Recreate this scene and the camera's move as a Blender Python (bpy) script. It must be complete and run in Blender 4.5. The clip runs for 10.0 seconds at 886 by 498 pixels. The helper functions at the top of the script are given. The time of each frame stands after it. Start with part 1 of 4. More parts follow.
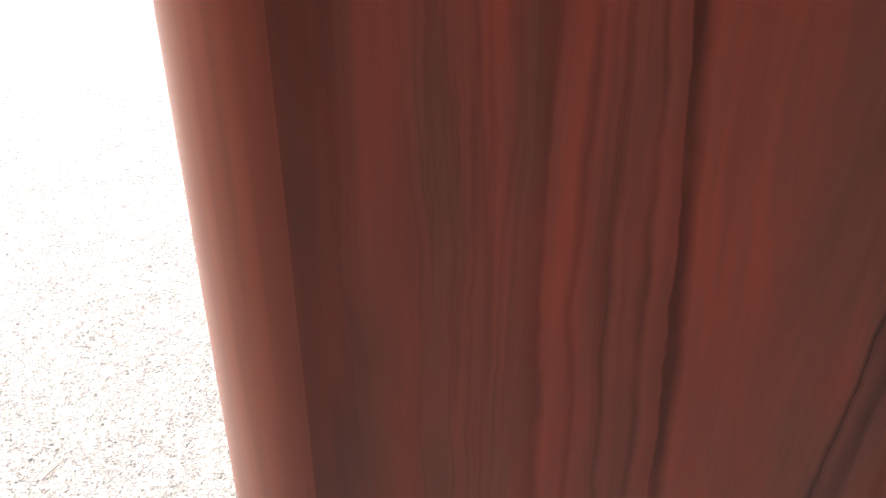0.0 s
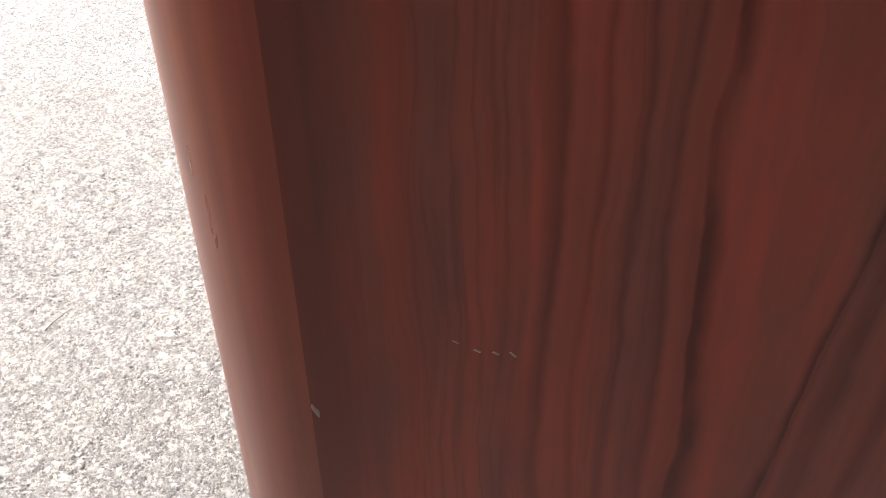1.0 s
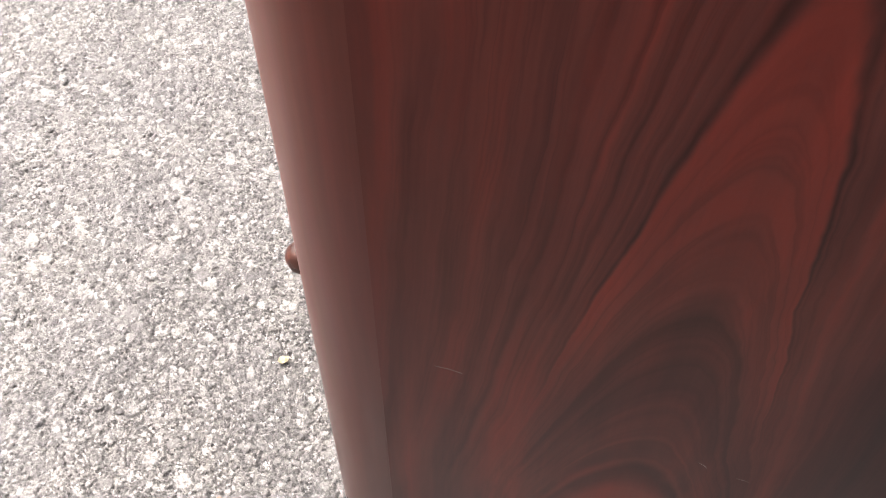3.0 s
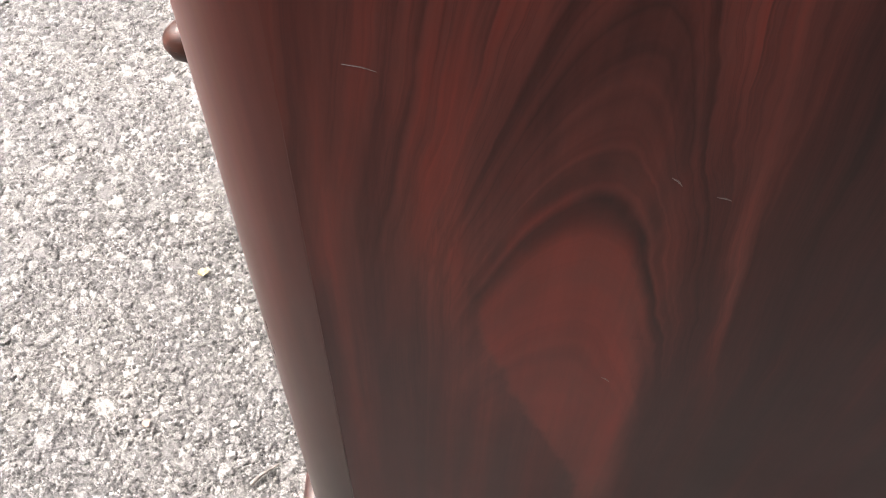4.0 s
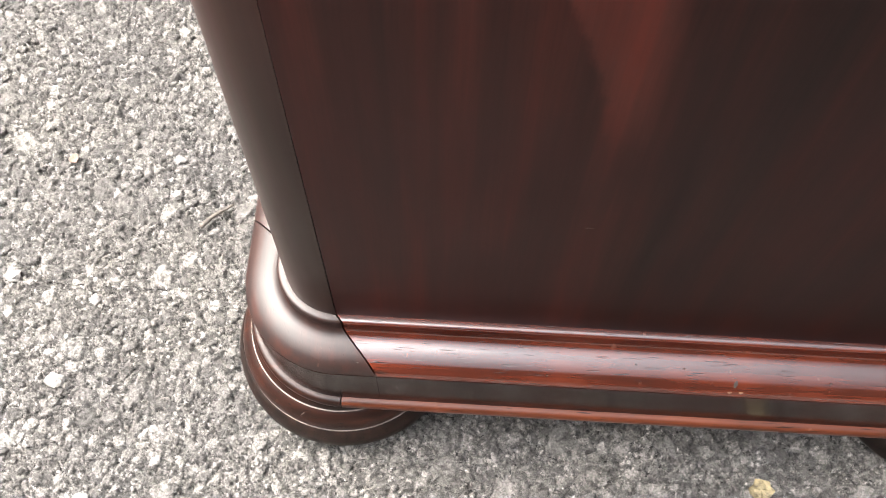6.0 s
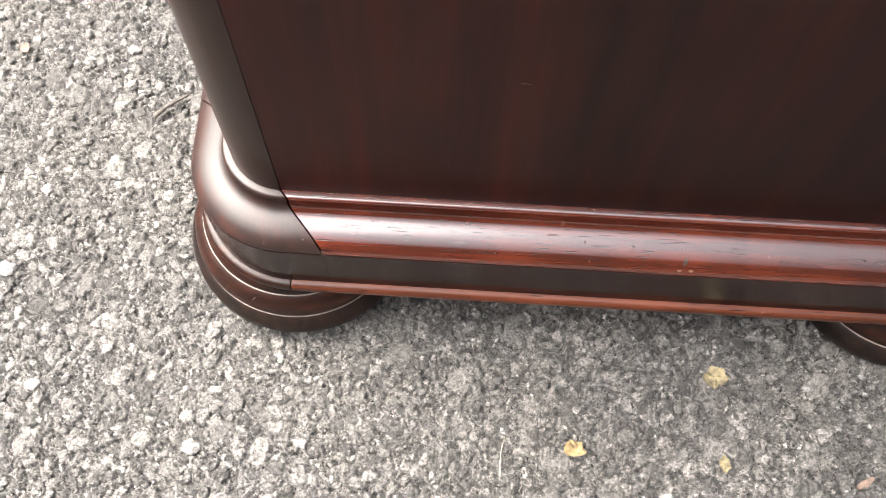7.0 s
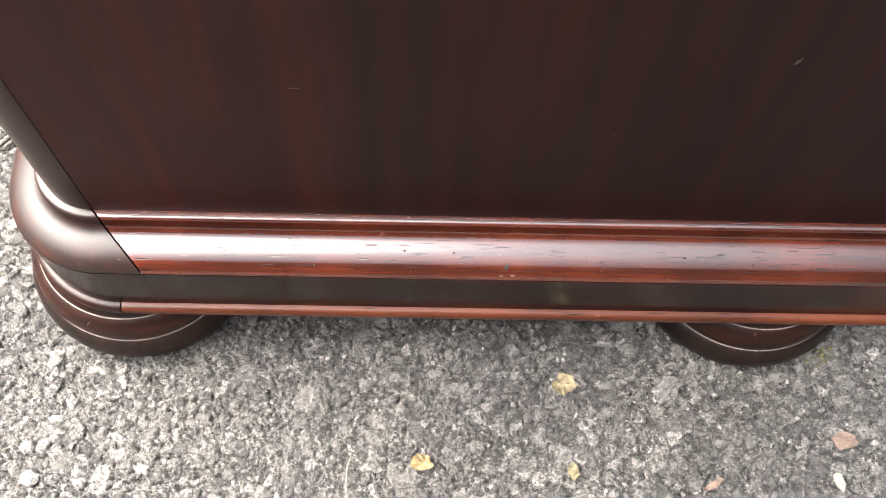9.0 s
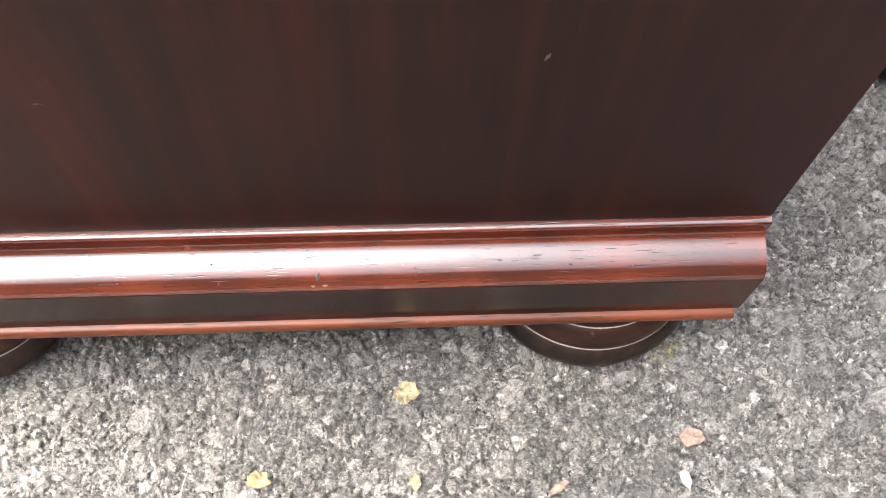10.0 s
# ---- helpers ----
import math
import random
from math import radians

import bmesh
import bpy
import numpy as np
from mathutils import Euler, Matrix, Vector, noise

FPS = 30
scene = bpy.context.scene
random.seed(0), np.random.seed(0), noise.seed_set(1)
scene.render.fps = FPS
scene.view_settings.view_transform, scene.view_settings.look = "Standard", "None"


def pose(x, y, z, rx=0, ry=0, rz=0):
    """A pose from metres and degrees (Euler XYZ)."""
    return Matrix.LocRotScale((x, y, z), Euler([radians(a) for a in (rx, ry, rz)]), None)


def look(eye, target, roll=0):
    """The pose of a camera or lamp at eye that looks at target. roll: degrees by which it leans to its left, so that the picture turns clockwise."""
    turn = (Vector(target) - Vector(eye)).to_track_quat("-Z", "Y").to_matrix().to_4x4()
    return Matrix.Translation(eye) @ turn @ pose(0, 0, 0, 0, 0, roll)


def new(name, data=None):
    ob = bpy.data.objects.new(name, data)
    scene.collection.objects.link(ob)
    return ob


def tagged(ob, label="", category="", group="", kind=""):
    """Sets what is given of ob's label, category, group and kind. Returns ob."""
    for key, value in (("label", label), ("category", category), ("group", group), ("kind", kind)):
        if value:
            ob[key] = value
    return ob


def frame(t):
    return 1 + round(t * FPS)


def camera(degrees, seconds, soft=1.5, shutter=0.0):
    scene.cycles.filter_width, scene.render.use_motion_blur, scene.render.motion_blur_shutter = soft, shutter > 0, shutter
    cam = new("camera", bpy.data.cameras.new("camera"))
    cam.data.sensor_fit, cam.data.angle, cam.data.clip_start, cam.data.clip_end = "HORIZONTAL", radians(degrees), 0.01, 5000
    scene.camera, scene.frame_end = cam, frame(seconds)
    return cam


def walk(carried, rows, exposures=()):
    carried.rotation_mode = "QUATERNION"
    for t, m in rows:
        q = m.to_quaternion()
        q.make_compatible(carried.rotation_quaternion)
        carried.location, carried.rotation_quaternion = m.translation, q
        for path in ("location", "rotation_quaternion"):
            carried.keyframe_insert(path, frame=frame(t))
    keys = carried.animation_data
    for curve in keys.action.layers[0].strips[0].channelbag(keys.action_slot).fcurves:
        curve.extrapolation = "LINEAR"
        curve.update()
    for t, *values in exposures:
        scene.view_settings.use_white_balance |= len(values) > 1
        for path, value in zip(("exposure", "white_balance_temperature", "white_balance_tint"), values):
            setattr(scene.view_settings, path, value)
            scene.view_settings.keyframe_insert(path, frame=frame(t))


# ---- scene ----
cam = camera(48.0, 10.0, soft=0.9)
PATH = [
    (0, (0.0494, -0.1594, 1.1857), (0.0005, 0.2538, 0.9084), -0.19),
    (0.5, (0.0494, -0.1545, 1.1285), (-0.0036, 0.2423, 0.8289), -0.83),
    (1, (0.0500, -0.1434, 1.0914), (-0.0020, 0.2362, 0.7702), -0.60),
    (1.5, (0.0462, -0.1370, 1.0526), (-0.0043, 0.2253, 0.7118), -0.23),
    (2, (0.0448, -0.1327, 0.9869), (-0.0118, 0.2029, 0.6206), -1.69),
    (2.5, (0.0389, -0.1358, 0.9592), (-0.0197, 0.1815, 0.5773), -1.69),
    (3, (0.0421, -0.1386, 0.8850), (-0.0041, 0.1426, 0.4741), 0.60),
    (3.2, (0.0482, -0.1450, 0.8740), (0.0051, 0.1292, 0.4582), 0.70),
    (4.3, (0.0488, -0.1647, 0.7695), (0.0449, 0.1011, 0.3460), 1.48),
    (4.5, (0.0511, -0.1652, 0.7548), (0.0446, 0.0963, 0.3287), 0.98),
    (5, (0.0561, -0.1690, 0.6790), (0.0507, 0.0781, 0.2443), 1.33),
    (5.5, (0.0623, -0.1734, 0.6435), (0.0543, 0.0541, 0.1983), 0.82),
    (6, (0.0625, -0.1815, 0.6146), (0.0542, 0.0266, 0.1600), 1.07),
    (6.2, (0.0636, -0.1855, 0.6049), (0.0590, 0.0153, 0.1471), 1.74),
    (7.3, (0.0944, -0.2147, 0.5927), (0.0900, -0.0377, 0.1251), 2.05),
    (7.5, (0.0943, -0.2166, 0.5917), (0.0906, -0.0418, 0.1232), 2.16),
    (8, (0.1112, -0.2211, 0.5979), (0.1084, -0.0379, 0.1327), 2.44),
    (8.5, (0.1414, -0.2186, 0.5895), (0.1490, -0.0265, 0.1279), 3.90),
    (9, (0.1694, -0.2156, 0.5872), (0.1777, -0.0176, 0.1281), 3.22),
    (9.5, (0.2111, -0.2099, 0.5845), (0.2199, -0.0088, 0.1269), 2.71),
    (10, (0.2537, -0.2080, 0.5783), (0.2742, -0.0098, 0.1197), 4.01),
]
walk(cam, [(t, look(eye, target, roll)) for t, eye, target, roll in PATH],
     exposures=[(0.0, 2.9, 6880, 12), (1.0, 2.45, 6880, 13), (2.5, 2.4, 6830, 16), (4.5, 2.5, 6780, 13), (5.5, 2.4, 6830, 11), (7.5, 2.4, 6930, 11), (8.5, 2.38, 6930, 11), (9.3, 2.75, 6930, 11), (10.0, 3.0, 6930, 11)])

# ---- light: bright overcast sky, a broad soft sun ----
SUN_ELEVATION, SUN_AZIMUTH = radians(52), radians(-68)
world = bpy.data.worlds.new("overcast_sky")
scene.world = world
world.use_nodes = True
wn, wl = world.node_tree.nodes, world.node_tree.links
sky = wn.new("ShaderNodeTexSky")
sky.sky_type, sky.sun_disc = "NISHITA", False
sky.sun_elevation, sky.sun_rotation = SUN_ELEVATION, SUN_AZIMUTH
sky.air_density, sky.dust_density = 1.0, 4.0
grey = wn.new("ShaderNodeHueSaturation")
grey.inputs["Saturation"].default_value = 0.32
wl.new(sky.outputs[0], grey.inputs["Color"])
# an overcast sky is brightest overhead
place = wn.new("ShaderNodeTexCoord")
split = wn.new("ShaderNodeSeparateXYZ")
wl.new(place.outputs["Generated"], split.inputs[0])
height = wn.new("ShaderNodeMath")
height.operation, height.use_clamp = "POWER", True
height.inputs[1].default_value = 4.0
wl.new(split.outputs[2], height.inputs[0])
rise = wn.new("ShaderNodeMath")
rise.operation, rise.use_clamp = "MULTIPLY_ADD", False
rise.inputs[1].default_value, rise.inputs[2].default_value = 5.5, 0.2
wl.new(height.outputs[0], rise.inputs[0])
# and brighter on the sun's side
tow = wn.new("ShaderNodeVectorMath")
tow.operation = "DOT_PRODUCT"
tow.inputs[1].default_value = (math.sin(SUN_AZIMUTH), math.cos(SUN_AZIMUTH), 0.0)
wl.new(place.outputs["Generated"], tow.inputs[0])
side_light = wn.new("ShaderNodeMath")
side_light.operation = "MULTIPLY_ADD"
side_light.inputs[1].default_value, side_light.inputs[2].default_value = 0.7, 1.0
wl.new(tow.outputs["Value"], side_light.inputs[0])
cover = wn.new("ShaderNodeMath")
cover.operation = "MULTIPLY"
wl.new(rise.outputs[0], cover.inputs[0])
wl.new(side_light.outputs[0], cover.inputs[1])
overcast = wn.new("ShaderNodeMix")
overcast.data_type, overcast.blend_type = "RGBA", "MULTIPLY"
overcast.inputs[0].default_value = 1.0
wl.new(grey.outputs[0], overcast.inputs[6])
wl.new(cover.outputs[0], overcast.inputs[7])
wl.new(overcast.outputs[2], wn["Background"].inputs["Color"])
wn["Background"].inputs["Strength"].default_value = 0.122
sun = new("sun", bpy.data.lights.new("sun", "SUN"))
sun.data.energy, sun.data.angle, sun.data.color = 1.25, radians(85), (1.0, 0.965, 0.92)
sun_way = Vector((math.sin(SUN_AZIMUTH) * math.cos(SUN_ELEVATION), math.cos(SUN_AZIMUTH) * math.cos(SUN_ELEVATION), math.sin(SUN_ELEVATION)))
sun.matrix_world = look(sun_way * 10, (0, 0, 0))


# ---- materials ----
def material(name):
    m = bpy.data.materials.new(name)
    m.use_nodes = True
    return m, m.node_tree.nodes, m.node_tree.links, m.node_tree.nodes["Principled BSDF"]


def ramp(nodes, stops):
    r = nodes.new("ShaderNodeValToRGB")
    els = r.color_ramp.elements
    while len(els) < len(stops):
        els.new(0.5)
    for el, (p, c) in zip(els, stops):
        el.position, el.color = p, (*c, 1)
    return r


def math_node(nodes, links, op, a, b=None, c=None):
    n = nodes.new("ShaderNodeMath")
    n.operation = op
    for i, v in enumerate((a, b, c)):
        if v is None:
            continue
        if isinstance(v, (int, float)):
            n.inputs[i].default_value = v
        else:
            links.new(v, n.inputs[i])
    return n.outputs[0]


def noise_at(nodes, links, vector, scale, detail=4.0, rough=0.55, stretch=None):
    if stretch:
        mp = nodes.new("ShaderNodeMapping")
        mp.inputs["Scale"].default_value = stretch
        links.new(vector, mp.inputs["Vector"])
        vector = mp.outputs[0]
    n = nodes.new("ShaderNodeTexNoise")
    n.inputs["Scale"].default_value, n.inputs["Detail"].default_value, n.inputs["Roughness"].default_value = scale, detail, rough
    links.new(vector, n.inputs["Vector"])
    return n.outputs["Fac"]


def mixed(nodes, links, fac, a, b, blend="MIX"):
    n = nodes.new("ShaderNodeMix")
    n.data_type, n.blend_type = "RGBA", blend
    for key, v in ((0, fac), (6, a), (7, b)):
        if isinstance(v, (int, float)):
            n.inputs[key].default_value = v
        elif isinstance(v, tuple):
            n.inputs[key].default_value = (*v, 1)
        else:
            links.new(v, n.inputs[key])
    return n.outputs[2]


def bump(nodes, links, bsdf, height, strength, distance):
    b = nodes.new("ShaderNodeBump")
    b.inputs["Strength"].default_value, b.inputs["Distance"].default_value = strength, distance
    links.new(height, b.inputs["Height"])
    links.new(b.outputs[0], bsdf.inputs["Normal"])


def figured_mahogany():
    """Polished crotch veneer: the grain divides at a fork, upright V lines above it, nested arches over a red drop below."""
    m, n, l, bsdf = material("figured_mahogany_veneer")
    geo = n.new("ShaderNodeNewGeometry")
    sep = n.new("ShaderNodeSeparateXYZ")
    l.new(geo.outputs["Position"], sep.inputs[0])
    x, z = sep.outputs[0], sep.outputs[2]

    def op(kind, a, b=None, c=None):
        return math_node(n, l, kind, a, b, c)

    def fade(value, a, b):
        f = n.new("ShaderNodeMapRange")
        f.interpolation_type = "SMOOTHSTEP"
        f.inputs["From Min"].default_value, f.inputs["From Max"].default_value = a, b
        l.new(value, f.inputs["Value"])
        return f.outputs[0]

    def blend(a, b, share):
        return op("MULTIPLY_ADD", op("SUBTRACT", b, a), share, a)

    def veins(value, first, last, stops):
        """Bands of colour strength at places along a grain coordinate."""
        r = ramp(n, [((p - first) / (last - first), (v, v, v)) for p, v in stops])
        l.new(op("DIVIDE", op("SUBTRACT", value, first), last - first), r.inputs[0])
        pick = n.new("ShaderNodeSeparateColor")
        l.new(r.outputs[0], pick.inputs[0])
        return pick.outputs[0]

    # the grain about the fork: arch height below and above it, distance from it beside
    FORK_X, FORK_Z = 0.0875, 0.838
    slow = noise_at(n, l, geo.outputs["Position"], 26.0, 4.0, 0.55, (1.4, 1, 0.6))
    wob = op("MULTIPLY_ADD", slow, 0.010, -0.005)
    dx = op("ADD", op("SUBTRACT", x, FORK_X), wob)
    dz = op("MULTIPLY_ADD", wob, 1.5, op("SUBTRACT", z, FORK_Z))
    beyond = fade(dx, -0.004, 0.004)
    above = op("GREATER_THAN", dz, 0.0)
    far = op("MAXIMUM", dz, 0.05)
    pull = blend(1.0, blend(op("ADD", op("DIVIDE", 0.02, far), 0.24), op("ADD", op("DIVIDE", 0.05, far), 0.70), fade(dx, -0.012, 0.012)), above)
    up, side = op("MULTIPLY", dz, pull), op("MULTIPLY", dx, blend(5.5, 7.5, beyond))
    saddle = op("SUBTRACT", op("MULTIPLY", up, up), op("MULTIPLY", side, side))
    arch = op("MULTIPLY", op("SQRT", op("MAXIMUM", saddle, 0.0)), op("SIGN", dz))
    flank = op("MULTIPLY", op("SQRT", op("MAXIMUM", op("MULTIPLY", saddle, -1.0), 0.0)), op("SIGN", dx))
    upright = op("ADD", op("MULTIPLY_ADD", x, 6.0, 3.7), op("MULTIPLY", wob, 2.5))
    plumb = op("MAXIMUM", op("MULTIPLY", fade(x, 0.064, 0.038), fade(z, 0.63, 0.48)), fade(z, 0.47, 0.36))

    def streaks(scale, detail, rough):
        out = []
        for u, v in ((arch, flank), (None, upright)):
            c = n.new("ShaderNodeCombineXYZ")
            if u:
                l.new(u, c.inputs[0])
            l.new(v, c.inputs[1])
            l.new(op("MULTIPLY", z, 0.12), c.inputs[2])
            out.append(noise_at(n, l, c.outputs[0], scale, detail, rough))
        return blend(out[0], out[1], plumb)

    figure, threads, broad = streaks(22.0, 5.0, 0.6), streaks(38.0, 3.0, 0.55), streaks(6.5, 2.0, 0.5)
    fibre = noise_at(n, l, geo.outputs["Position"], 1.0, 5.0, 0.6, (520, 520, 10))
    mottle = noise_at(n, l, geo.outputs["Position"], 1.0, 4.0, 0.6, (70, 70, 16))
    # the red drop under the lowest arch, its tail running down to a point
    shore = op("MULTIPLY_ADD", op("POWER", op("MAXIMUM", op("SUBTRACT", 0.495, z), 0.0), 1.15), 0.48, 0.053)
    shore = op("MINIMUM", shore, op("MULTIPLY_ADD", op("SUBTRACT", 0.388, z), 0.16, 0.0975))
    shore = op("ADD", shore, op("MULTIPLY_ADD", noise_at(n, l, geo.outputs["Position"], 80.0, 4.0, 0.6, (1, 1, 0.6)), 0.012, -0.006))
    bank = op("MULTIPLY_ADD", op("SUBTRACT", 0.532, z), 0.125, 0.105)
    wide, tall = op("DIVIDE", op("ADD", dx, 0.006), 0.027), op("DIVIDE", op("SUBTRACT", z, 0.49), 0.080)
    bulb = op("ADD", op("MULTIPLY", wide, wide), op("MULTIPLY", tall, tall))
    drop = op("MULTIPLY", fade(op("SUBTRACT", x, shore), -0.001, 0.004), fade(op("SUBTRACT", bank, op("MULTIPLY_ADD", wob, 0.8, x)), -0.006, 0.008))
    drop = op("MULTIPLY", op("MULTIPLY", drop, op("MAXIMUM", fade(bulb, 1.15, 0.92), op("LESS_THAN", z, 0.49))), fade(z, 0.25, 0.38))
    around = op("SUBTRACT", 1.0, drop)

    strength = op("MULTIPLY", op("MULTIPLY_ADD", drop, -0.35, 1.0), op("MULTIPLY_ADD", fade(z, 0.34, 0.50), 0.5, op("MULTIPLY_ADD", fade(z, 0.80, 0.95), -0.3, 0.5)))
    strength = op("MULTIPLY", strength, op("MULTIPLY", op("MULTIPLY_ADD", plumb, 0.1, 1.0), op("MULTIPLY_ADD", fade(op("ABSOLUTE", saddle), 0.0, 0.014), 0.7, 0.3)))
    value = op("MULTIPLY_ADD", op("SUBTRACT", figure, 0.5), op("MULTIPLY", strength, op("MULTIPLY_ADD", op("MAXIMUM", plumb, fade(flank, 0.25, 0.4)), -0.10, 0.50)), 0.47)
    value = op("MULTIPLY_ADD", op("SUBTRACT", broad, 0.5), op("MULTIPLY", strength, 0.34), value)
    value = op("MULTIPLY_ADD", op("SUBTRACT", fibre, 0.5), 0.10, value)
    value = op("MULTIPLY_ADD", op("SUBTRACT", mottle, 0.5), op("MULTIPLY_ADD", fade(z, 0.75, 0.9), 0.16, 0.18), value)
    # red heartwood in the fork, under the great arch and in the drop; below and beside, dimmer reflection put into the
    # colour
    heart = op("MULTIPLY", op("MULTIPLY", fade(arch, 0.03, 0.12), fade(arch, 0.34, 0.16)), above)
    value = op("MULTIPLY_ADD", heart, 0.02, value)
    # upper board lifted: sheen of the reflected ground put into the colour
    value = op("MULTIPLY_ADD", fade(z, 0.66, 0.86), 0.10, value)
    value = op("MULTIPLY_ADD", op("MULTIPLY", op("MULTIPLY", fade(arch, -0.051, -0.068), fade(arch, -0.22, -0.12)), fade(z, 0.57, 0.67)), 0.16, value)
    value = op("MULTIPLY_ADD", op("MULTIPLY", drop, fade(z, 0.27, 0.47)), 0.11, value)
    # lower board darkened in the colour to offset the polish's haze
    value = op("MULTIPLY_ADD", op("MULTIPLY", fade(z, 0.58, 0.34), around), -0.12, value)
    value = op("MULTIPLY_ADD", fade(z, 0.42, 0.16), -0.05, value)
    value = op("MULTIPLY_ADD", op("MULTIPLY", fade(x, 0.082, 0.112), fade(z, 0.76, 0.86)), -0.08, value)
    # red feathering beside the drop
    value = op("MULTIPLY_ADD", op("MULTIPLY", op("MULTIPLY", fade(op("ABSOLUTE", op("SUBTRACT", x, 0.043)), 0.018, 0.004), fade(z, 0.46, 0.54)), fade(z, 0.66, 0.60)), 0.09, value)
    # right side darkened too, for the dimmer ground it mirrors
    value = op("MULTIPLY_ADD", op("MULTIPLY", op("MULTIPLY", fade(x, 0.10, 0.16), fade(z, 0.78, 0.60)), around), -0.17, value)
    # warm patches low on the board
    for px, pz, wx, wz, more in ((0.205, 0.27, 0.055, 0.10, 0.10), (0.127, 0.235, 0.014, 0.06, 0.09), (0.076, 0.25, 0.010, 0.05, 0.07)):
        u, v = op("DIVIDE", op("SUBTRACT", x, px), wx), op("DIVIDE", op("SUBTRACT", z, pz), wz)
        value = op("MULTIPLY_ADD", fade(op("ADD", op("MULTIPLY", u, u), op("MULTIPLY", v, v)), 1.2, 0.0), more, value)
    tone = ramp(n, [(0.06, (0.0085, 0.0034, 0.0029)), (0.22, (0.0150, 0.0045, 0.0036)), (0.36, (0.024, 0.0058, 0.0045)), (0.50, (0.049, 0.0120, 0.0088)), (0.68, (0.080, 0.0120, 0.0078))])
    l.new(value, tone.inputs[0])

    # single dark veins: the arches, by the height of their crown under the fork
    crowns = veins(arch, -0.40, 0.36, [
        (-0.388, 1.0), (-0.369, 1.0), (-0.362, 0.50), (-0.353, 0.95), (-0.345, 0.75), (-0.335, 1.0), (-0.285, 1.0), (-0.277, 0.50), (-0.266, 0.26), (-0.260, 0.90), (-0.254, 0.42), (-0.247, 0.46), (-0.243, 1.0), (-0.239, 0.62),
        (-0.233, 1.0), (-0.225, 0.66), (-0.219, 1.0), (-0.195, 0.60), (-0.187, 1.0), (-0.169, 0.50), (-0.161, 1.0), (-0.063, 1.0), (-0.055, 0.55), (-0.047, 0.30), (-0.038, 0.62), (-0.020, 0.92), (0.008, 0.80), (0.024, 0.32), (0.040, 0.38), (0.066, 1.0),
        (0.25, 1.0), (0.29, 0.40)])
    flanks = veins(flank, -0.62, 0.46, [
        (-0.56, 0.92), (-0.50, 0.76), (-0.455, 0.78), (-0.42, 1.0), (-0.36, 0.92), (-0.33, 1.0), (-0.215, 1.05), (-0.202, 0.72), (-0.192, 0.55), (-0.184, 1.05), (-0.160, 1.0), (-0.152, 0.66), (-0.144, 1.05), (-0.124, 0.95), (-0.114, 0.62), (-0.105, 1.05), (-0.078, 0.95),
        (-0.067, 0.58), (-0.055, 1.05), (-0.022, 0.80), (0.0, 0.78), (0.03, 0.70), (0.055, 1.0), (0.090, 0.66), (0.112, 0.62), (0.135, 1.0), (0.185, 0.9), (0.205, 0.55), (0.235, 0.95), (0.355, 0.9), (0.385, 0.55), (0.42, 0.9)])
    vein = blend(flanks, crowns, op("GREATER_THAN", saddle, 0.0))
    # they weaken and break along their length, and die out far down
    patchy = fade(noise_at(n, l, geo.outputs["Position"], 1.0, 3.0, 0.55, (60, 60, 22)), 0.28, 0.52)
    reach = op("MULTIPLY", op("MULTIPLY_ADD", patchy, 0.6, 0.38), op("MULTIPLY", op("SUBTRACT", 1.0, plumb), fade(z, 0.41, 0.52)))
    reach = op("MULTIPLY", reach, op("MAXIMUM", op("MULTIPLY_ADD", drop, -0.4, 1.0), fade(arch, -0.303, -0.273)))
    # the legs of the arches lose themselves in the plain wood lower down
    reach = op("MULTIPLY", reach, op("SUBTRACT", 1.0, op("MULTIPLY", fade(op("ABSOLUTE", saddle), 0.030, 0.006), fade(z, 0.70, 0.58))))
    reach = op("MAXIMUM", reach, op("MULTIPLY", fade(op("ADD", op("ABSOLUTE", up), op("ABSOLUTE", side)), 0.22, 0.04), 0.95))
    colour = mixed(n, l, reach, tone.outputs[0], op("MULTIPLY_ADD", op("SUBTRACT", slow, 0.5), 0.25, vein), "MULTIPLY")
    # fine dark threads
    thread = ramp(n, [(0.0, (0.52, 0.54, 0.55)), (0.030, (0.80, 0.80, 0.80)), (0.07, (1, 1, 1))])
    l.new(op("ABSOLUTE", op("SUBTRACT", threads, 0.50)), thread.inputs[0])
    colour = mixed(n, l, op("MULTIPLY", strength, op("MULTIPLY", fade(broad, 0.64, 0.44), op("MULTIPLY_ADD", op("MULTIPLY", fade(z, 0.75, 0.9), fade(flank, -0.04, -0.14)), 0.5, op("MULTIPLY_ADD", fade(z, 0.80, 0.9), -0.3, 0.5)))), colour, thread.outputs[0], "MULTIPLY")
    # long soft streaks that stay visible in the dark lower part
    long = noise_at(n, l, geo.outputs["Position"], 1.0, 4.0, 0.6, (75, 75, 3.2))
    warm = ramp(n, [(0.34, (0.62, 0.68, 0.70)), (0.5, (1.0, 1.0, 1.0)), (0.66, (1.75, 1.35, 1.2))])
    l.new(long, warm.inputs[0])
    colour = mixed(n, l, op("MULTIPLY", op("MULTIPLY_ADD", fade(z, 0.65, 0.42), 0.45, 0.25), op("MULTIPLY_ADD", drop, -0.6, 1.0)), colour, warm.outputs[0], "MULTIPLY")
    # a dark vein runs down beside the corner upright
    seam = op("MULTIPLY_ADD", wob, 0.9, x)
    seam = op("MULTIPLY", op("MULTIPLY", fade(seam, 0.019, 0.008), fade(z, 0.80, 0.93)), op("MULTIPLY_ADD", figure, 0.8, 0.4))
